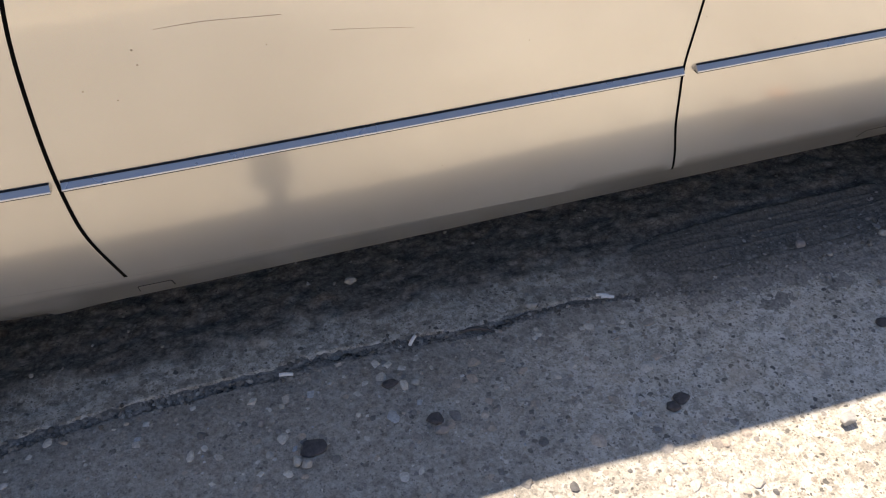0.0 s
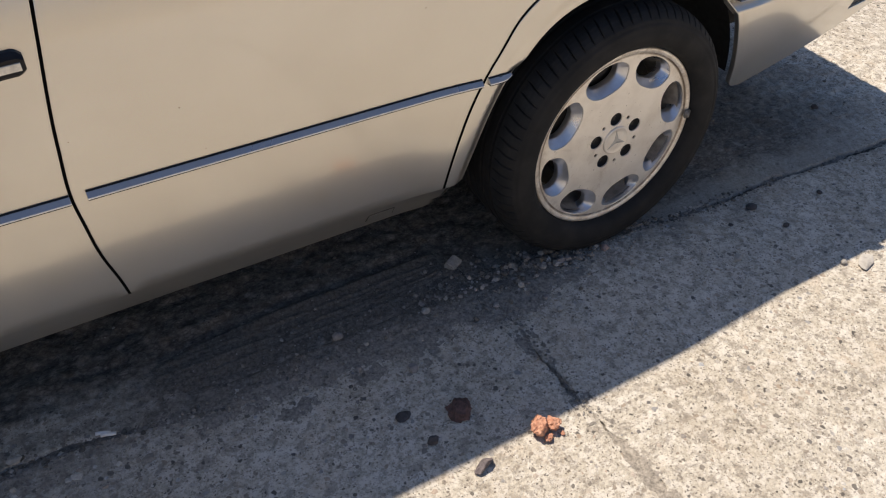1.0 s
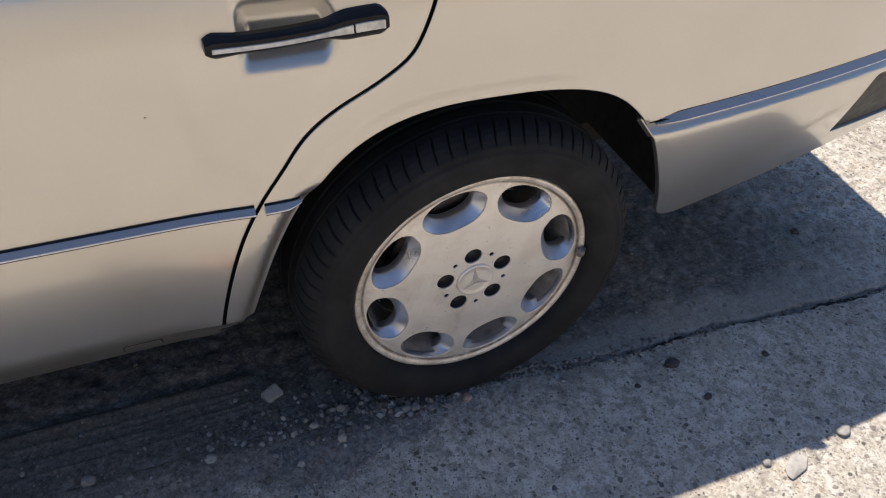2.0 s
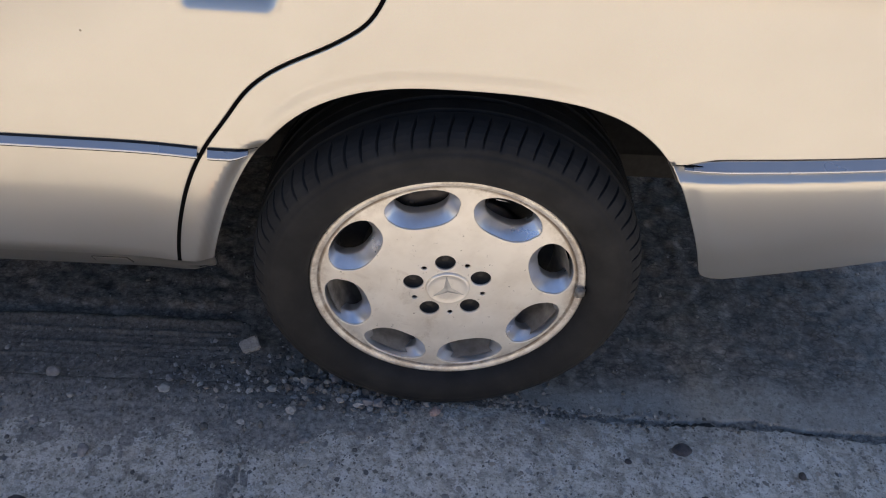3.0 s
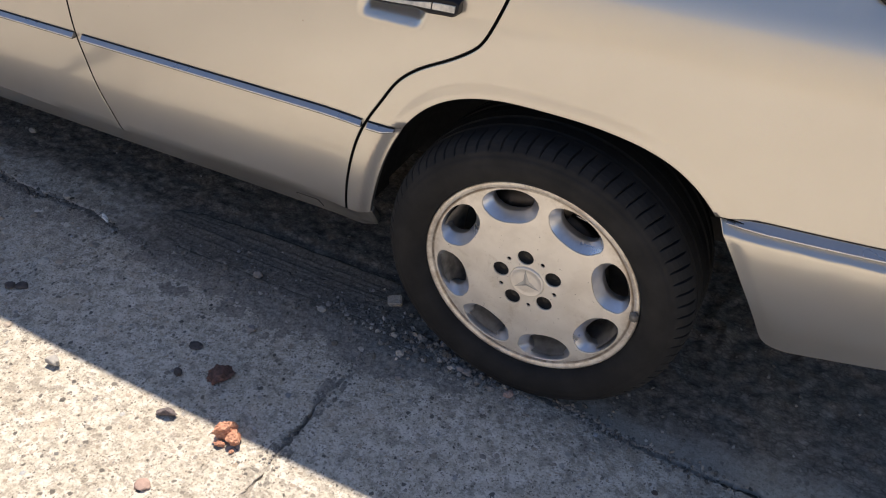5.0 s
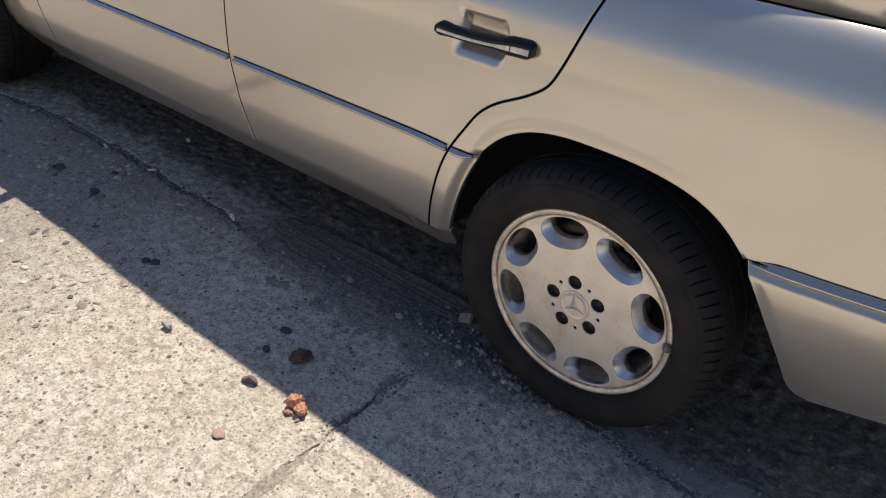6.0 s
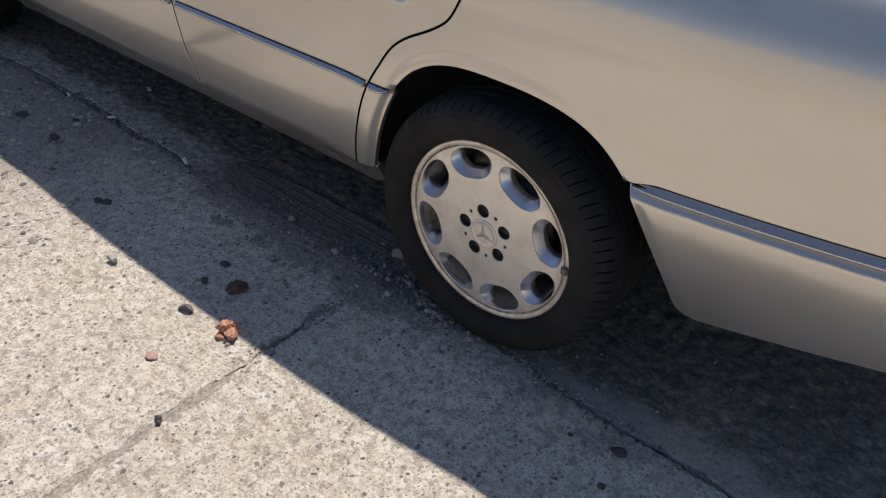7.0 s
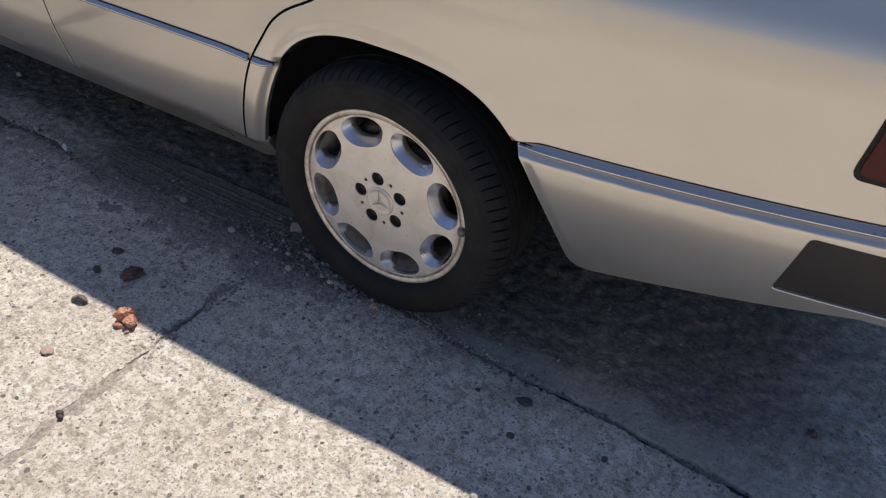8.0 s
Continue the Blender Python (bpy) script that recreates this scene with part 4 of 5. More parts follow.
def door_handle(at, lift, door):
    """Black grip with a bright inlay and a lock, across its hollow."""
    def bar(us, half, out0, out1, mid):
        def fn(u, dz, o):
            return at_flank(u, mid(u) + dz * half(u), o) - Vector((0, float(cup(np.array([u]), np.array([mid(u) + dz * half(u)]), at, lift)[0]), 0))
        return fn
    us = np.linspace(at - 0.108, at + 0.127, 40)
    mid = lambda u: lift + 0.802 + 0.008 * float(smoothstep(-0.108, 0.127, np.array(u - at))) - 0.0015 * math.cos((u - at) * 26)
    half = lambda u: (0.0105 + 0.0065 * float(smoothstep(0.04, 0.075, np.array(u - at))) + 0.003 * float(1 - smoothstep(-0.10, -0.06, np.array(u - at)))) * min(1.0, 0.55 + abs(u - at + 0.108) / 0.02, 0.55 + abs(at + 0.127 - u) / 0.02)
    fn = bar(us, half, 0, 0, mid)
    grip = ribbon(fn, us, [(1.0, -0.001), (1.0, 0.008), (0.8, 0.013), (0.55, 0.016), (-0.7, 0.017), (-0.95, 0.013), (-1.0, -0.001)], BLACK, "door_handle", door, "black door handle with a bright inlay")
    inlay = lambda u: 0.0026 + 0.0030 * float(smoothstep(0.03, 0.09, np.array(u - at)))
    mid2 = lambda u: mid(u) - 0.0015
    fn2 = bar(us, inlay, 0, 0, mid2)
    us_a, us_b = np.linspace(at - 0.100, at + 0.078, 26), np.linspace(at + 0.081, at + 0.121, 8)
    ribbon(fn2, us_a, [(1.0, 0.012), (0.9, 0.0185), (-0.9, 0.0195), (-1.0, 0.012)], INLAY, "inlay", door, "bright metal inlay")
    ribbon(fn2, us_b, [(1.0, 0.012), (0.9, 0.0185), (-0.9, 0.0195), (-1.0, 0.012)], INLAY, "lock_plate", door, "bright lock plate")


door_handle(*HANDLES[0], near_rear_door)
door_handle(*HANDLES[1], near_front_door)

# jacking-point covers in the sill
for u0 in (-2.112, -0.590):
    cover = flank_patch("jack_cover", subdivided(rounded([(u0, 0.240), (u0 + 0.062, 0.240), (u0 + 0.060, 0.268), (u0 + 0.002, 0.268)], 0.004)), -0.0046, GAP, car, "sill jack cover", step=0.01, depth=0.003)
    flank_patch("cover_face", subdivided(rounded([(u0 + 0.0018, 0.2385), (u0 + 0.0605, 0.2385), (u0 + 0.0585, 0.2662), (u0 + 0.0036, 0.2662)], 0.003)), -0.0041, PAINT, cover, step=0.01, depth=0.003)


def scratch(points, width, door):
    c = curve_through(points, 0.01)
    ribbon(lambda u, dz, out: at_flank(u, float(np.interp(u, c[:, 0], c[:, 1])) + dz, out), c[:, 0], [(width, 0.0001), (0, 0.0004), (-width, 0.0001)], SCRATCH, "scratch", door, "thin rusty scratch")


scratch([(-1.962, 0.766), (-1.901, 0.767), (-1.848, 0.764), (-1.790, 0.760)], 0.00028, near_front_door)
scratch([(-1.725, 0.726), (-1.667, 0.719), (-1.599, 0.709)], 0.00022, near_front_door)

CHIPS = [(-1.997, 0.742, 0.0019, 1), (-1.817, 0.719, 0.0011, 1), (-1.995, 0.719, 0.0019, 1), (-2.075, 0.692, 0.0015, 1), (-2.034, 0.67, 0.0013, 1), (-1.412, 0.655, 0.0011, 1), (-1.675, 0.45, 0.0011, 1), (-1.556, 0.436, 0.0011, 1), (-0.925, 0.652, 0.0019, 0), (-0.897, 0.566, 0.0011, 0), (-1.093, 0.642, 0.0011, 1), (-0.486, 0.719, 0.0019, 0)]
CHIP = mat_plain("bare chipped primer", (0.30, 0.26, 0.21), 0.8)


def chip(u, z, size, door):
    """A small chip in the paint."""
    flank_patch("paint_chip", rounded([(u - size, z - size * 0.6), (u + size * 0.7, z - size * 0.8), (u + size, z + size * 0.5), (u - size * 0.5, z + size)], size * 0.6, 3), 0.0003, CHIP, door, step=0.02, depth=0.0008)


for u, z, size, door in CHIPS:
    chip(u, z, size * 0.6, near_front_door if door else near_rear_door)

# inner body, dark wheel houses and floor pan
def box(name, lo, hi, material, parent, label="", bevel=0.0):
    bm = bmesh.new()
    bmesh.ops.create_cube(bm, size=1, matrix=Matrix.LocRotScale([(a + b) / 2 for a, b in zip(lo, hi)], None, [b - a for a, b in zip(lo, hi)]))
    if bevel:
        bmesh.ops.bevel(bm, geom=bm.edges[:], offset=bevel, segments=2, affect="EDGES")
    return part(name, bm, material, parent, label, smooth=False)


box("floor_pan", (-3.2, 0.40, 0.24), (0.95, 1.44, 0.34), GAP, car, "dark underbody", 0.02)
box("floor_side", (-2.34, 0.118, 0.262), (-0.44, 0.405, 0.31), GAP, car, "dark sill box")
box("floor_side", (-2.34, 2 * MIDDLE - 0.405, 0.262), (-0.44, 2 * MIDDLE - 0.118, 0.31), GAP, car, "dark sill box")
box("bulkhead", (-3.1, 0.30, 0.34), (-1.85, 1.54, 0.70), GAP, car, "dark engine bay and bulkhead")
box("boot_floor", (0.47, 0.30, 0.34), (0.95, 1.54, 0.88), GAP, car, "dark boot box")
box("side_frame", (-2.36, 0.135, 0.27), (-0.42, 0.22, 0.93), GAP, car, "dark inner door frames")
box("side_frame", (-2.36, 2 * MIDDLE - 0.22, 0.27), (-0.42, 2 * MIDDLE - 0.135, 0.93), GAP, car, "dark inner door frames")
box("rear_frame", (-0.42, 0.135, 0.70), (0.85, 0.22, 0.92), GAP, car, "dark inner quarter frame")
box("rear_frame", (-0.42, 2 * MIDDLE - 0.22, 0.70), (0.85, 2 * MIDDLE - 0.135, 0.92), GAP, car, "dark inner quarter frame")


def wheel_house(cx, far):
    bm = bmesh.new()
    rows = []
    for y in (0.13, 0.22, 0.40):
        yy = 2 * MIDDLE - y if far else y
        rows.append([bm.verts.new((cx + 0.018 + 0.425 * math.cos(a), yy, 0.31 + 0.375 * math.sin(a))) for a in np.linspace(0.0, math.pi, 40)])
    for r0, r1 in zip(rows, rows[1:]):
        for i in range(39):
            bm.faces.new((r0[i], r0[i + 1], r1[i + 1], r1[i]))
    bm.faces.new(rows[-1])
    part("wheel_house", bm, GAP, car, "dark wheel house")


for cx in (0.0, -WHEELBASE):
    for far in (False, True):
        wheel_house(cx, far)


# ---- upper body ----
def loft(name, rows, material, label="", thick=0.0):
    """A surface through rows of points."""
    k = len(rows[0])
    verts = [p for row in rows for p in row]
    faces = [(i * k + j, i * k + j + 1, (i + 1) * k + j + 1, (i + 1) * k + j) for i in range(len(rows) - 1) for j in range(k - 1)]
    bm = bmesh.new()
    vs = [bm.verts.new(v) for v in verts]
    for fc in faces:
        bm.faces.new([vs[i] for i in fc])
    if thick:
        bmesh.ops.recalc_face_normals(bm, faces=bm.faces)
        bmesh.ops.solidify(bm, geom=bm.faces[:], thickness=thick)
    return part(name, bm, material, car, label)


def across(u, crown, k=13, lift=0.0):
    """Points from the near shoulder to the far one."""
    z = float(top_line(np.array(u)))
    p = at_flank(u, z)
    return [(p.x, p.y + (2 * MIDDLE - 2 * p.y) * s, p.z - 0.002 + lift + crown * (1 - (2 * s - 1) ** 2)) for s in np.linspace(0, 1, k)]


loft("bonnet", [across(u, 0.05) for u in np.linspace(U_NOSE + 0.01, -2.05, 48)], PAINT, "champagne bonnet", 0.01)
loft("boot_lid", [across(u, 0.035) for u in np.linspace(0.42, U_TAIL - 0.01, 40)], PAINT, "champagne boot lid", 0.01)


def roof_row(x, z, half, crown, k=15):
    return [(x, MIDDLE + half * s, z + crown * (1 - abs(s) ** 2.6)) for s in np.linspace(-1, 1, k)]


def edge_pair(u, z=TOP):
    p = at_flank(u, z)
    return MIDDLE - p.y


SCREEN_LOW, SCREEN_TOP = (-2.04, 0.975, edge_pair(-2.04) - 0.01), (-1.42, 1.365, 0.647)
BACK_TOP, BACK_LOW = (-0.08, 1.345, 0.630), (0.44, 0.985, edge_pair(0.44) - 0.01)
roof_line = spline([-1.42, -1.1, -0.6, -0.25, -0.08], [1.365, 1.385, 1.39, 1.372, 1.345])
loft("roof", [roof_row(x, float(roof_line(x)), 0.647, 0.045) for x in np.linspace(-1.42, -0.08, 18)], PAINT, "champagne roof", 0.012)
for nm, (x0, z0, h0), (x1, z1, h1) in (("windscreen", SCREEN_LOW, SCREEN_TOP), ("rear_window", BACK_TOP, BACK_LOW)):
    loft(nm, [roof_row(x0 + (x1 - x0) * t, z0 + (z1 - z0) * t, h0 + (h1 - h0) * t, 0.045) for t in np.linspace(0, 1, 8)], GLASS, "tinted glass")
for sgn in (-1, 1):
    def side_pt(x, t, sgn=sgn):
        low = edge_pair(x) - 0.012
        return (x, MIDDLE + sgn * (low + (0.647 - low) * t), 0.972 + (float(roof_line(min(max(x, -1.42), -0.08))) - 0.972) * t)
    for nm, lo0, lo1, hi0, hi1 in (("side_window", -1.98, -1.11, -1.40, -1.13), ("side_window", -1.03, -0.14, -1.03, -0.22)):
        loft(nm, [[side_pt(lo0 + (lo1 - lo0) * s + ((hi0 + (hi1 - hi0) * s) - (lo0 + (lo1 - lo0) * s)) * t, t) for s in np.linspace(0, 1, 6)] for t in np.linspace(0, 1, 5)], GLASS, "tinted side window")
    for nm, lo0, lo1, hi0, hi1 in (("pillar", -2.06, -1.98, -1.45, -1.40), ("pillar", -1.11, -1.03, -1.13, -1.03), ("pillar", -0.14, 0.46, -0.22, -0.06)):
        loft(nm, [[side_pt(lo0 + (lo1 - lo0) * s + ((hi0 + (hi1 - hi0) * s) - (lo0 + (lo1 - lo0) * s)) * t, t) for s in np.linspace(0, 1, 5)] for t in np.linspace(0, 1, 5)], PAINT, "champagne roof pillar", 0.012)
    my = MIDDLE + sgn * 0.955
    bm = bmesh.new()
    bmesh.ops.create_cube(bm, size=1, matrix=Matrix.LocRotScale((-2.01, my, 1.035), None, (0.085, 0.20, 0.12)))
    bmesh.ops.bevel(bm, geom=bm.edges[:], offset=0.03, segments=4, affect="EDGES")
    mirror = part("door_mirror", bm, PAINT, car, "champagne door mirror")
    part("mirror_foot", tube([(-2.0, MIDDLE + sgn * 0.80, 0.975), (-2.0, MIDDLE + sgn * 0.87, 1.0)], 0.025, 10), BLACK, mirror)
    part("mirror_glass", tube([(-1.969, my, 1.035), (-1.965, my, 1.035)], 0.045, 20), CHROME, mirror)

# aerial foot on the rear fender
root = at_flank(0.425, 0.934)
lean = Vector((0.55, 0.10, 0.80)).normalized()
aerial = part("aerial", tube([root - lean * 0.004, root + lean * 0.006, root + lean * 0.030, root + lean * 0.036], [0.0125, 0.0115, 0.0095, 0.007], 16), BLACK, car, "black rubber aerial foot with a metal tip")
part("tip", tube([root + lean * 0.035, root + lean * 0.042], [0.0055, 0.005], 12), CHROME, aerial)


# ---- wheels ----
RIM, TYRE = 0.2205, 0.3135


def tyre_mesh():
    """A tyre with shoulder sipes and rib grooves, pressed flat on the ground."""
    outer = [(0.205, 0.034), (0.2140, 0.027), (0.2195, 0.0215), (0.2225, 0.0140), (0.2250, 0.0060), (0.2310, -0.0015), (0.240, -0.0075), (0.254, -0.0115), (0.268, -0.011), (0.2715, -0.0092), (0.274, -0.0098), (0.282, -0.007), (0.2845, -0.0040), (0.2865, -0.0042), (0.292, 0.000), (0.299, 0.007),
             (0.3045, 0.015), (0.3085, 0.025), (0.3110, 0.036), (0.3122, 0.047)]
    mids = [(0.3128, 0.050), (0.3055, 0.0515), (0.3055, 0.0575), (0.3130, 0.059), (0.3134, 0.080), (0.3060, 0.0815), (0.3060, 0.089), (0.3135, 0.0905), (0.3136, 0.112)]
    half = outer + mids
    width = 0.228
    prof_pts = half + [(r, width - y) for r, y in half[::-1]]
    steps, k = 760, len(prof_pts)
    verts, faces = [], []
    for i in range(steps):
        for j, (r, y) in enumerate(prof_pts):
            yy = min(y, width - y)
            a = 2 * math.pi * i / steps - (0.9 * max(0.0, min(yy, 0.06)) + 14.0 * max(0.0, 0.016 - yy) ** 2) * (1 if y < width / 2 else -1)
            slot = i % 10 == 0
            if slot and -0.001 < yy < 0.046 and r > 0.289:
                r -= 0.0058 * float(smoothstep(-0.006, 0.010, np.array(yy)))
            if slot and (0.06 < yy < 0.079) and i % 20 < 10:
                r -= 0.003
            x, z = r * math.cos(a), r * math.sin(a)
            floor = -HUB + 0.0015
            if z < floor + 0.02:
                press = np.clip((floor + 0.02 - z) / 0.03, 0, 1)
                y = y + (-0.007 if y < 0.1 else 0.007) * float(press) * (1 if r < 0.31 else 0.3)
            z = max(z, floor)
            verts.append((x, y, z))
    for i in range(steps):
        j = (i + 1) % steps
        for m in range(k - 1):
            faces.append((i * k + m, i * k + m + 1, j * k + m + 1, j * k + m))
    return verts, faces


def face_y(r):
    """How deep the wheel's face lies at a radius."""
    return np.interp(r, [0, 0.03, 0.07, 0.13, 0.18, 0.205], [0.0125, 0.0125, 0.0122, 0.0126, 0.0148, 0.0180])


def ring_hole(angle, inner, outer, half_width, k=36):
    """The outline of one opening: round towards the hub, flat along the rim."""
    pts = []
    for t in np.linspace(0, 2 * math.pi, k, endpoint=False):
        c, s = math.cos(t), math.sin(t)
        rr = (inner + outer) / 2 + (outer - inner) / 2 * math.copysign(abs(c) ** (0.75 if c > 0 else 0.95), c)
        side = half_width * math.copysign(abs(s) ** 0.85, s) * (1.0 if c > 0 else 0.97)
        pts.append((rr, side))
    a = radians(angle)
    out = []
    for rr, side in pts:
        th = a + side / ((inner + outer) / 2) * 1.0
        out.append((rr * math.cos(th), rr * math.sin(th)))
    return np.array(out)


HOLES = [17 + 45 * i for i in range(8)]
BOLTS = [26 + 72 * i for i in range(5)]


def circle(cx, cz, r, k):
    t = np.linspace(0, 2 * math.pi, k, endpoint=False)
    return np.stack([cx + r * np.cos(t), cz + r * np.sin(t)], 1)


def build_wheel():
    """One wheel about its hub's centre; its outer side faces -y."""
    verts, faces = lathe([(0.196, 0.028), (0.190, 0.06), (0.182, 0.10), (0.182, 0.17), (0.200, 0.19), (0.208, 0.20)], 96)
    wheel = mesh_object("wheel", verts, faces, BARREL, None, "eight-hole alloy wheel with a dusty tyre")
    v, f = tyre_mesh()
    tyre = mesh_object("tyre", v, f, RUBBER, wheel, "dusty black tyre")
    far = np.array([math.hypot(p[0], p[2]) for p in v])
    tyre.data.polygons.foreach_set("use_smooth", [bool(far[list(q)].max() < 0.2935) for q in f])
    holes = [ring_hole(a, 0.1315, 0.2035, 0.0572) for a in HOLES]
    bolts = [circle(0.0565 * math.cos(radians(a)), 0.0565 * math.sin(radians(a)), 0.0176, 26) for a in BOLTS]
    dots = [circle(0.058 * math.cos(radians(a + 36)), 0.058 * math.sin(radians(a + 36)), 0.0056, 14) for a in BOLTS]

    def surf(x, z):
        return np.stack([x, face_y(np.hypot(x, z)), z], 1)

    rim = sheet("rim", circle(0, 0, 0.2065, 120), surf, ALLOY, wheel, "weathered silver alloy rim face", step=0.012, holes=holes + bolts + dots + [circle(0, 0, 0.0368, 60)], roll=0.0011, depth=0.0035)
    v, f = lathe([(0.0, 0.0285), (0.076, 0.0285)], 40)
    mesh_object("hub_backing", v, f, GAP, wheel)
    # slanted walls of the openings
    for a, hole in zip(HOLES, holes):
        c = np.array([0.190 * math.cos(radians(a)), 0.190 * math.sin(radians(a))])
        rings = []
        for shrink, deep in ((1.0, 0.0013), (0.975, 0.0035), (0.735, 0.0190), (0.715, 0.0225), (0.76, 0.038)):
            q = c + (hole - c) * shrink
            rings.append(np.stack([q[:, 0], face_y(np.hypot(hole[:, 0], hole[:, 1])) + deep, q[:, 1]], 1))
        k = len(hole)
        fs = [(i * k + j, i * k + (j + 1) % k, (i + 1) * k + (j + 1) % k, (i + 1) * k + j) for i in range(len(rings) - 1) for j in range(k)]
        mesh_object("opening", np.concatenate(rings), fs, WINDOW, wheel)
    # lip of the rim
    v, f = lathe([(0.2045, 0.030), (0.2055, 0.0190), (0.2085, 0.0165), (0.2130, 0.0140), (0.2175, 0.0130), (0.2205, 0.0145), (0.2210, 0.019), (0.2180, 0.022), (0.2120, 0.023), (0.2090, 0.028)], 120, True)
    mesh_object("rim_lip", v, f, ALLOY, wheel, "silver rim lip, chipped in places")
    # nut wells, hub cap, brake disc, balance weight
    for a in BOLTS:
        x, z = 0.0565 * math.cos(radians(a)), 0.0565 * math.sin(radians(a))
        v, f = lathe([(0.0178, 0.0145), (0.0168, 0.0260), (0.0, 0.0260)], 24)
        mesh_object("bolt_well", [(p[0] + x, p[1], p[2] + z) for p in v], f, GAP, wheel, "dark wheel-bolt well")
        v, f = lathe([(0.0, 0.0190), (0.0060, 0.0190), (0.0075, 0.0205), (0.0080, 0.0225)], 6)
        mesh_object("wheel_bolt", [(p[0] + x, p[1] + 0.004, p[2] + z) for p in v], f, GAP, wheel)
    v, f = lathe([(0.0, 0.0093), (0.022, 0.0095), (0.0300, 0.0097), (0.0310, 0.0088), (0.0336, 0.0088), (0.0352, 0.0104), (0.0358, 0.0150)], 48)
    cap = mesh_object("centre_cap", v, f, ALLOY, wheel, "plain silver centre cap")
    bm = bmesh.new()
    for a in (98, 218, 338):
        d, n_ = Vector((math.cos(radians(a)), 0, math.sin(radians(a)))), Vector((-math.sin(radians(a)), 0, math.cos(radians(a))))
        o = Vector((0, 0.0068, 0))
        tip_, ba, bb, root_ = d * 0.0300 + Vector((0, 0.0091, 0)), n_ * 0.0062 + d * 0.0015 + Vector((0, 0.0093, 0)), -n_ * 0.0062 + d * 0.0015 + Vector((0, 0.0093, 0)), o
        q = [bm.verts.new(p) for p in (tip_, ba, bb, root_)]
        bm.faces.new((q[0], q[1], q[3]))
        bm.faces.new((q[0], q[3], q[2]))
    part("relief", bm, RELIEF, wheel, smooth=False)
    v, f = lathe([(0.0, 0.060), (0.075, 0.060), (0.080, 0.072), (0.140, 0.074), (0.142, 0.086), (0.0, 0.086)], 64)
    mesh_object("brake_disc", v, f, STEEL, wheel, "dull steel brake disc")
    caliper = tube([(0.150 * math.cos(a), 0.082, 0.150 * math.sin(a)) for a in np.linspace(radians(70), radians(130), 9)], [0.016, 0.022, 0.024, 0.024, 0.024, 0.024, 0.024, 0.022, 0.016], 12)
    part("brake_caliper", caliper, STEEL, wheel, "rusty brake caliper")
    for a in (82, 116):
        x, z = 0.150 * math.cos(radians(a)), 0.150 * math.sin(radians(a))
        v, f = lathe([(0.0, 0.058), (0.006, 0.058), (0.007, 0.060), (0.007, 0.070)], 18)
        mesh_object("caliper_pin", [(p[0] + x, p[1], p[2] + z) for p in v], f, STEEL, wheel, "rusty caliper pin")
    # thin chrome arcs, added to give the bright glints off the brake
    for a in (64, 100, 196, 340):
        clip = [(0.168 * math.cos(radians(a + q)), 0.066 - 0.004 * math.sin(q * 0.2), 0.160 * math.sin(radians(a + q))) for q in (-5, -2, 1, 4)]
        part("glint_arc", tube(clip, 0.0011, 6), CHROME, wheel)
    v, f = lathe([(0.0, 0.110), (0.181, 0.110)], 48)
    mesh_object("back_plate", v, f, GAP, wheel)
    bm = bmesh.new()
    bmesh.ops.create_cube(bm, size=1, matrix=Matrix.LocRotScale((0.2125, 0.0095, 0.007), Euler((0, 0, 0)), (0.016, 0.009, 0.022)))
    bmesh.ops.bevel(bm, geom=bm.edges[:], offset=0.003, segments=2, affect="EDGES")
    part("balance_weight", bm, LEAD, wheel, "grey clip-on balance weight")
    wheel.parent = car
    wheel.matrix_basis = pose(0, 0.014, HUB)
    return wheel


wheel = build_wheel()
copy_thing(wheel, pose(-WHEELBASE, 0.014, HUB, 0, 30, 0))
copy_thing(wheel, pose(0, 2 * MIDDLE - 0.014, HUB, 0, 0, 180))
copy_thing(wheel, pose(-WHEELBASE, 2 * MIDDLE - 0.014, HUB, 0, 0, 180))


# ---- stones, butts and gravel ----
def stone_mesh(name, seed, size, rough=0.0, angular=0.5, level_=2):
    bm = bmesh.new()
    bmesh.ops.create_icosphere(bm, subdivisions=level_, radius=1)
    rng = random.Random(seed)
    cuts = [Vector((rng.uniform(-1, 1), rng.uniform(-1, 1), rng.uniform(-1, 1))).normalized() for _ in range(7)]
    for v_ in bm.verts:
        p = v_.co.copy()
        p *= 1 + 0.30 * noise.noise(p * 1.3 + Vector((seed * 3.1, 0, 0))) + 0.10 * noise.noise(p * 4 + Vector((seed, 5, 0)))
        jag = 1 + rough * (0.22 * noise.noise(v_.co * 2.6 + Vector((seed, 2, 1))) + 0.12 * noise.noise(v_.co * 6.5 + Vector((seed, 9, 1))))
        for c in cuts:
            over = p.dot(c) - (1 - 0.35 * angular)
            if over > 0:
                p -= c * over * 0.9
        p *= jag
        v_.co = Vector((p.x * size[0], p.y * size[1], p.z * size[2]))
    low = min(v_.co.z for v_ in bm.verts)
    for v_ in bm.verts:
        v_.co.z -= low
    return bm


def stone(x, y, size, material, label, seed, turn_=0.0, name="stone", angular=0.5, z=0.0, sink=0.1, rough=0.0):
    """A stone of half sizes size, standing on the ground."""
    bm = stone_mesh(name, seed, size, rough, angular, (4 if rough else 3) if max(size) > 0.010 else 2)
    ob = part(name, bm, material, None, label, smooth=angular < 0.6)
    ob.matrix_basis = pose(x, y, z - size[2] * sink, 0, 0, turn_)
    return tagged(ob, label, "stone")


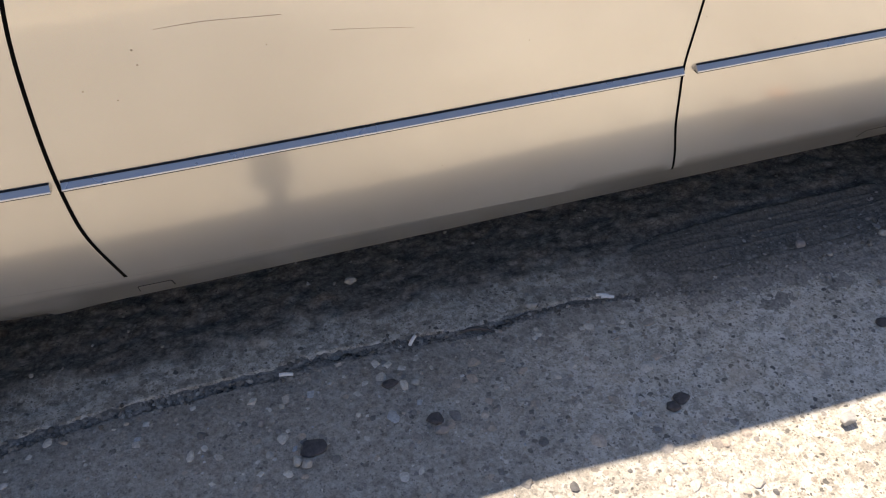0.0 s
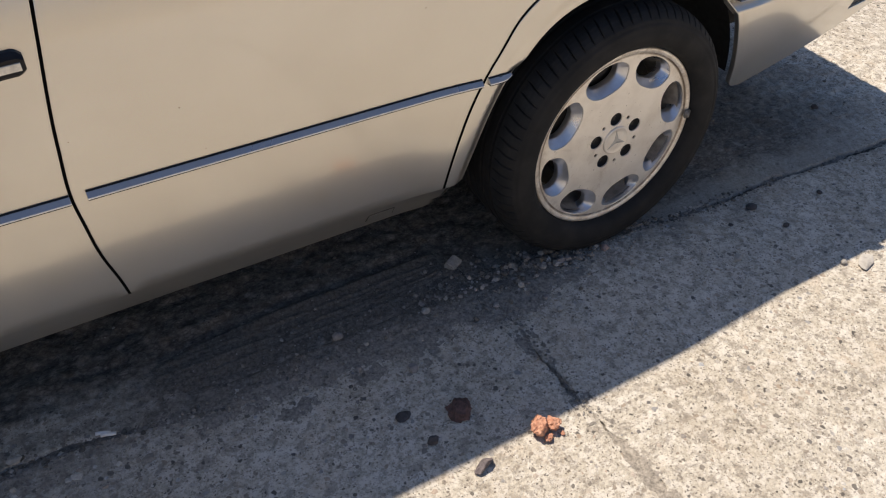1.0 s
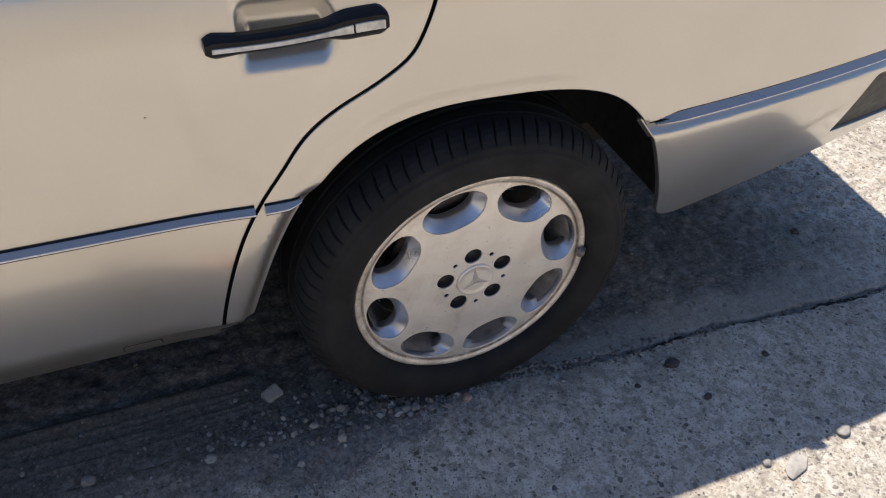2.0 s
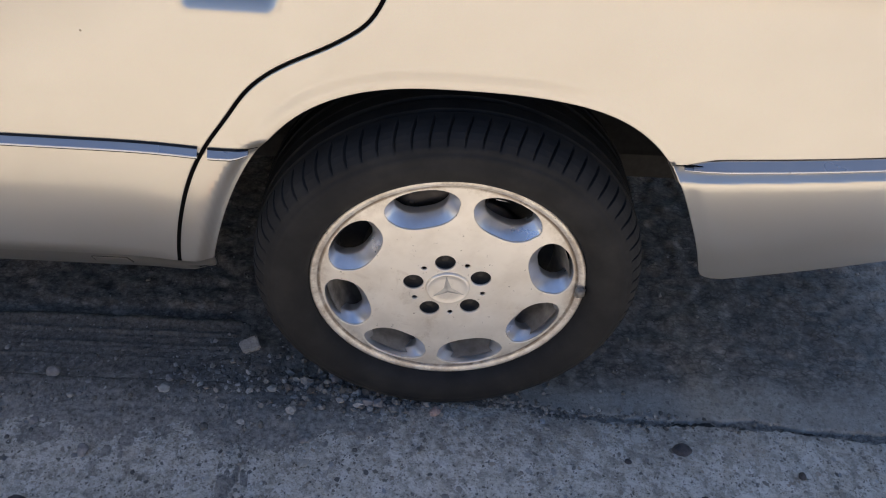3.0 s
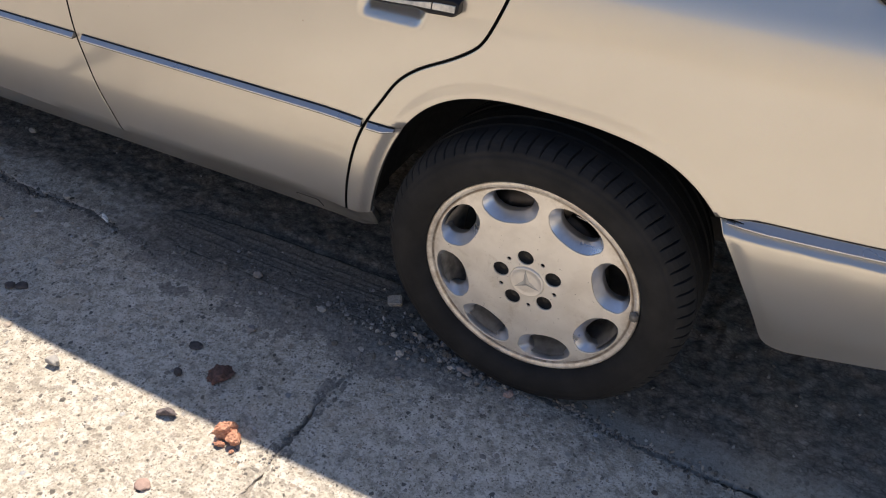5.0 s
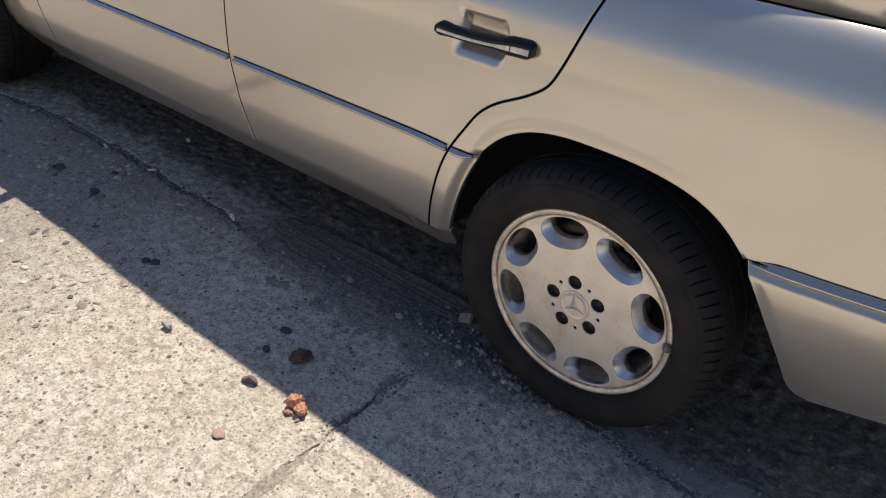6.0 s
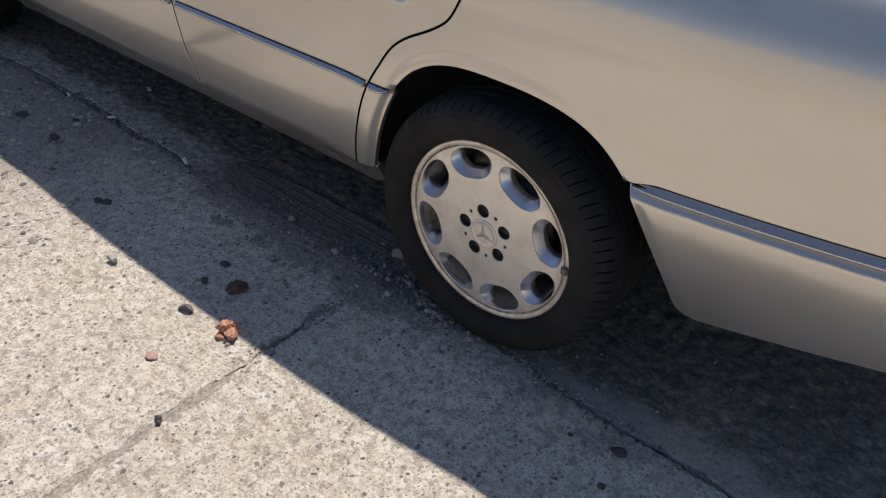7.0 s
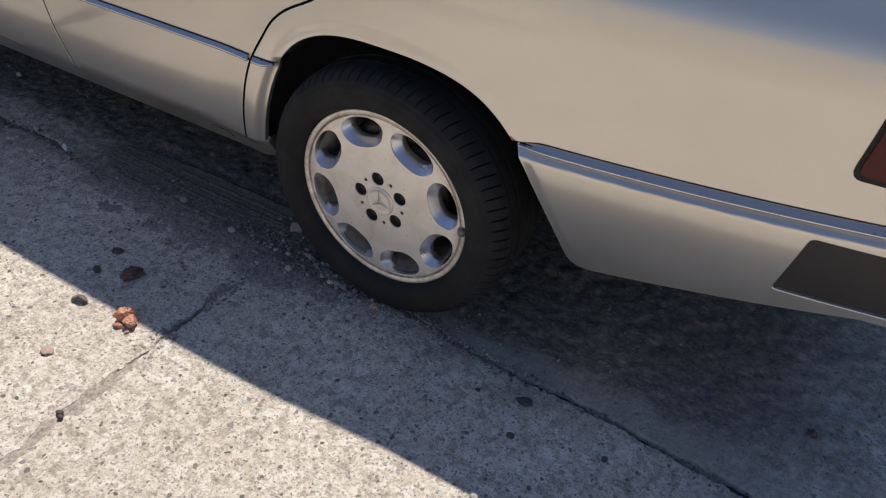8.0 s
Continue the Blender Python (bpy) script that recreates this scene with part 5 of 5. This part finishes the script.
stone(-0.463, -0.368, (0.026, 0.019, 0.021), RED_ROCK, "broken piece of orange-red brick on the concrete", 3, 30, angular=1.0, rough=1.0)
stone(-0.433, -0.378, (0.016, 0.018, 0.013), RED_ROCK, "small broken piece of orange-red brick", 8, 70, angular=1.0, rough=1.0)
stone(-0.455, -0.396, (0.011, 0.008, 0.007), RED_ROCK, "crumb of orange-red brick beside the larger pieces", 9, 10, angular=1.0, rough=1.0)
stone(-0.425, -0.399, (0.006, 0.005, 0.004), RED_ROCK, "crumb of orange-red brick beside the larger pieces", 10, 50, angular=1.0, rough=1.0)
stone(-0.601, -0.387, (0.022, 0.015, 0.014), PURPLE_ROCK, "grey-purple angular stone on the concrete", 5, 20, angular=1.5, rough=0.5)
stone(-0.915, -0.399, (0.020, 0.013, 0.018), FLAKE_ROCK, "pale grey pointed shard of stone on the concrete", 7, 15, angular=1.5, rough=0.3)
stone(-0.573, -0.251, (0.027, 0.025, 0.013), BROWN_ROCK, "dark reddish-brown lump on the concrete", 11, 40, angular=0.5, sink=0.55, rough=1.3)
stone(-0.525, -0.539, (0.016, 0.013, 0.005), PINK_ROCK, "pinkish flat stone in the concrete", 13, 0, angular=0.2, sink=0.3)
stone(-0.352, -0.640, (0.009, 0.007, 0.006), DARK_ROCK, "small dark stone beside the joint", 17)
stone(-0.340, -0.648, (0.007, 0.006, 0.006), DARK_ROCK, "small dark stone beside the joint", 18)
bm = bmesh.new()
bmesh.ops.create_cube(bm, size=1, matrix=Matrix.LocRotScale((0, 0, 0.009), Euler((radians(14), radians(-8), 0)), (0.036, 0.029, 0.020)))
for v_ in bm.verts:
    v_.co += Vector((noise.noise(v_.co * 90), noise.noise(v_.co * 80 + Vector((4, 0, 0))), 0)) * 0.006
bmesh.ops.bevel(bm, geom=bm.edges[:], offset=0.003, segments=2, affect="EDGES")
square_stone = part("stone", bm, PALE_ROCK, None, smooth=False)
square_stone.matrix_basis = pose(-0.358, 0.130, -0.004, 0, 0, 25)
tagged(square_stone, "square pale stone chip on the soil by the tyre", "stone")
stone(-0.700, 0.049, (0.013, 0.011, 0.010), GREY_ROCK, "grey pebble lying on dusty concrete", 23, z=-0.002)
stone(-0.494, 0.022, (0.012, 0.009, 0.007), PALE_ROCK, "small pale pebble on dusty soil", 29)
stone(-1.200, -0.266, (0.014, 0.012, 0.006), DARK_ROCK, "dark flat stone in the concrete", 31, sink=0.3)
stone(-1.175, -0.252, (0.018, 0.014, 0.005), DARK_ROCK, "dark flat stone in the concrete", 37, sink=0.3)
stone(-1.871, -0.145, (0.026, 0.019, 0.005), DARK_ROCK, "large dark flat stone in the concrete", 41, sink=0.3)
stone(-1.701, -0.045, (0.017, 0.011, 0.004), DARK_ROCK, "dark flat stone in the concrete", 42, sink=0.3)
stone(-1.652, -0.056, (0.010, 0.008, 0.005), PALE_ROCK, "small pale stone on the concrete", 43)
stone(-1.359, 0.062, (0.014, 0.009, 0.007), PALE_ROCK, "pale pebble in the crack", 47)
stone(-1.713, 0.258, (0.014, 0.009, 0.008), PALE_ROCK, "pale pebble on dark soil", 53)
stone(0.448, -0.063, (0.018, 0.014, 0.004), DARK_ROCK, "blackish flat stone in the concrete", 59, sink=0.3)
stone(0.344, -0.092, (0.007, 0.006, 0.003), DARK_ROCK, "small dark stone in the concrete", 61, sink=0.3)
stone(0.673, -0.328, (0.018, 0.012, 0.007), FLAKE_ROCK, "pale stone at the shadow's edge", 67)
stone(0.526, -0.362, (0.034, 0.018, 0.005), FLAKE_ROCK, "flat pale stone flake on the concrete", 71, 30, angular=0.9)
stone(0.477, -0.335, (0.010, 0.008, 0.006), PALE_ROCK, "small pale stone on the concrete", 73)
stone(-0.678, -0.208, (0.018, 0.013, 0.004), DARK_ROCK, "dark flat stone in the concrete", 79, sink=0.3)


def butt(x, y, turn_, z, pieces=1):
    bm = bmesh.new()
    for i in range(pieces):
        b2 = tube([(-0.014, 0.004 * i * 1.6, 0.0038), (-0.004, 0.004 * i * 1.6 + 0.0006, 0.0042), (0.006, 0.004 * i * 1.6, 0.0038), (0.014, 0.004 * i * 1.6 - 0.0004, 0.0036)], [0.0036, 0.0039, 0.0038, 0.0033], 12)
        me = bpy.data.meshes.new("tmp")
        b2.to_mesh(me)
        b2.free()
        bm.from_mesh(me)
        bpy.data.meshes.remove(me)
    ob = part("cigarette_butt", bm, PAPER, None)
    ob.matrix_basis = pose(x, y, z, 0, 0, turn_)
    return tagged(ob, "white cigarette butt lying in the dirty crack", "cigarette butt", "litter")


butt(-1.200, 0.044, -20, 0.0015)
butt(-1.192, 0.036, -16, 0.0015)
butt(-1.628, 0.050, 52, -0.001)
butt(-1.892, 0.042, -12, -0.001)


def stuff_mesh(name, items, material, label, fine=1):
    """Many small stones in one mesh: items are x, y, z, radius, squash, turn."""
    protos = []
    for s in range(6):
        bm = stone_mesh("p", 100 + s, (1, 1, 1), angular=1.0 + 0.16 * s, level_=fine)
        vv = np.array([tuple(q.co) for q in bm.verts])
        ff = np.array([[q.index for q in fc.verts] for fc in bm.faces])
        bm.free()
        protos.append((vv, ff))
    vs, fs, count = [], [], 0
    for i, (x, y, z, r, squash, tn) in enumerate(items):
        vv, ff = protos[i % 6]
        c, s = math.cos(tn), math.sin(tn)
        stretch = 0.7 + 0.5 * ((i * 0.618) % 1)
        q = vv * (r, r * stretch, r * squash)
        q = np.stack([x + c * q[:, 0] - s * q[:, 1], y + s * q[:, 0] + c * q[:, 1], z + q[:, 2]], 1)
        vs.append(q)
        fs.append(ff + count)
        count += len(q)
    ob = mesh_object(name, np.concatenate(vs), np.concatenate(fs), material, smooth=False)
    return tagged(ob, label, kind="stuff")


rng = random.Random(4)
items = []
for _ in range(13000):
    x, y = rng.uniform(-2.7, 1.5), rng.uniform(-1.15, 0.06)
    if y > float(crack(x)) - 0.018 or abs(x - JOINT) < 0.014:
        continue
    r = 0.0026 + 0.0130 * rng.random() ** 2.2
    items.append((x, y, -0.42 * r, r, 0.27, rng.uniform(0, 6.28)))
stuff_mesh("aggregate", items, PEBBLE, "small dark and pale pebbles set in the concrete", 1)


def top_of(x, y):
    """The height of the ground at a place, whichever layer lies uppermost."""
    if abs(y - float(crack(x))) < float(crack_half(x)):
        return crack_depth(x)
    best = 0.0 if y < float(crack(x)) - 0.008 else float(soil_height(np.array([x]), np.array([y]))[0])
    if -1.42 < x < 0.40 and -0.2 < y < 0.24:
        best = max(best, float(drift_height(np.array([x]), np.array([y]))[0]))
    return best


items = []
for _ in range(3000):
    k = rng.random()
    if k < 0.26:
        x, y, r = rng.gauss(-0.14, 0.085), rng.gauss(0.035, 0.024), 0.0016 + 0.0105 * rng.random() ** 3.4
    elif k < 0.42:
        x, y, r = rng.gauss(-0.33, 0.09), rng.gauss(0.055, 0.04), 0.0018 + 0.007 * rng.random() ** 3
    elif k < 0.62:
        x, y, r = rng.uniform(-1.0, 0.25), rng.gauss(0.02, 0.06), 0.0012 + 0.006 * rng.random() ** 3.5
    elif k < 0.74:
        x, y, r = rng.gauss(0.22, 0.16), 0, 0.0016 + 0.0055 * rng.random() ** 2
        y = float(crack(x)) + rng.gauss(0.006, 0.011)
    elif k < 0.80:
        x, y, r = JOINT + rng.gauss(0, 0.011), rng.uniform(-0.40, 0.02), 0.0012 + 0.004 * rng.random() ** 2.5
    else:
        x, y, r = rng.uniform(-1.1, 1.2), 0, 0.0014 + 0.005 * rng.random() ** 2.5
        y = float(crack(x)) + rng.gauss(0.0, 0.010)
    if y > 0.068 and abs(x) < 0.17:
        continue
    items.append((x, y, top_of(x, y) - 0.12 * r, r, 0.45 + 0.45 * rng.random(), rng.uniform(0, 6.28)))
stuff_mesh("gravel", items, GRAVEL, "loose grey gravel swept up against the tyre and the crack")
items = []
for _ in range(1500):
    x, r = rng.uniform(-2.7, -1.0), 0.0010 + 0.0075 * rng.random() ** 4.0
    y = float(crack(x)) + rng.gauss(0.0, 1.0) * (0.003 + 0.75 * float(crack_half(x)))
    items.append((x, y, top_of(x, y) - 0.45 * r, r, 0.6, rng.uniform(0, 6.28)))
for _ in range(150):
    x, r = rng.uniform(-2.6, -1.1), 0.004 + 0.007 * rng.random() ** 2
    y = float(crack(x)) + rng.gauss(0.0, 0.009)
    items.append((x, y, top_of(x, y) - 0.5 * r, r, 0.6, rng.uniform(0, 6.28)))
stuff_mesh("gravel", items, CRUMBS, "dark crumbs and broken concrete in the wide crack")
items = []
for _ in range(900):
    x, y, r = rng.uniform(-2.6, -1.1), rng.uniform(-0.75, 0.02), 0.0030 + 0.0125 * rng.random() ** 2.8
    items.append((x, y, -0.30 * r, r, 0.42, rng.uniform(0, 6.28)))
stuff_mesh("gravel", items, PEBBLE, "rounded pebbles standing proud of the worn concrete", 2)
items = []
for _ in range(1000):
    x, y, r = rng.uniform(-2.5, 1.3), rng.uniform(0.05, 0.5), 0.0012 + 0.0055 * rng.random() ** 4
    if -2.3 < x < -0.35 and 0.04 < y < 0.22 and rng.random() < 0.85:
        continue
    items.append((x, y, top_of(x, y) - 0.2 * r, r, 0.7, rng.uniform(0, 6.28)))
stuff_mesh("gravel", items, GRAVEL, "scattered small stones in the dark soil")

# single stones that lie about the tyre print and the joint
for x, y, r, mat_, label_, seed_ in (
        (-0.300, 0.030, 0.010, PALE_ROCK, "small pale pebble in the dust by the tyre", 101), (-0.655, 0.000, 0.007, PALE_ROCK, "tiny pale pebble on dusty soil", 102),
        (-0.640, 0.004, 0.006, GREY_ROCK, "tiny grey pebble on dusty soil", 103), (-0.700, -0.055, 0.010, GREY_ROCK, "grey angular pebble on dusty concrete", 104),
        (-0.600, -0.110, 0.012, GREY_ROCK, "grey pebble on worn concrete", 105), (-0.490, 0.046, 0.009, GREY_ROCK, "grey pebble beside the tyre print", 106),
        (-0.230, -0.075, 0.009, GREY_ROCK, "grey pebble on worn concrete", 107), (-0.225, -0.120, 0.010, PALE_ROCK, "pale pebble on worn concrete", 108),
        (-0.190, 0.060, 0.013, GREY_ROCK, "grey stone swept up to the tyre", 109), (-0.150, 0.055, 0.011, PALE_ROCK, "pale stone swept up to the tyre", 110),
        (-0.175, 0.012, 0.010, PALE_ROCK, "pale pebble in the gravel heap", 111), (-0.125, 0.010, 0.012, GREY_ROCK, "grey pebble in the gravel heap", 112),
        (-0.105, 0.008, 0.012, GREY_ROCK, "grey pebble in the gravel heap", 113), (0.000, -0.005, 0.013, PINK_ROCK, "tan angular stone in the gravel heap", 114),
        (-1.912, -0.034, 0.008, PALE_ROCK, "pale pebble on worn concrete", 115), (-1.641, -0.154, 0.017, DARK_ROCK, "dark angular stone in the worn concrete", 116),
        (-1.637, -0.182, 0.014, GREY_ROCK, "grey stone beside a dark one in the concrete", 117), (-1.889, -0.177, 0.011, PALE_ROCK, "pale round pebble beside a dark stone", 118),
        (-1.905, -0.166, 0.012, PALE_ROCK, "pale round pebble beside a dark stone", 119), (-1.951, -0.136, 0.010, PALE_ROCK, "pale pebble on worn concrete", 120),
        (-1.957, -0.061, 0.009, GREY_ROCK, "grey pebble on worn concrete", 121), (0.464, -0.165, 0.010, DARK_ROCK, "small dark stone in the concrete", 122),
        (0.261, -0.195, 0.013, PALE_ROCK, "pale flat stone in the concrete", 123), (0.654, -0.111, 0.009, DARK_ROCK, "small dark stone in the concrete", 124),
        (1.001, 0.200, 0.012, DARK_ROCK, "dark stone behind the wheel", 125), (-0.656, -0.290, 0.013, DARK_ROCK, "dark stone in the concrete", 126)):
    stone(x, y, (r, r * 0.8, r * 0.65), mat_, label_, seed_, seed_ * 37 % 360, angular=0.8, z=top_of(x, y), sink=0.15)

# a black strip of bark lying along the crack
bark = part("twig", tube([(-1.526, 0.040, 0.001), (-1.508, 0.041, 0.005), (-1.490, 0.037, 0.006), (-1.472, 0.029, 0.005), (-1.458, 0.019, 0.001)], [0.0018, 0.0036, 0.0042, 0.0034, 0.0014], 8), DARK_ROCK, None)
tagged(bark, "thin blackish twig lying along the crack", "twig")
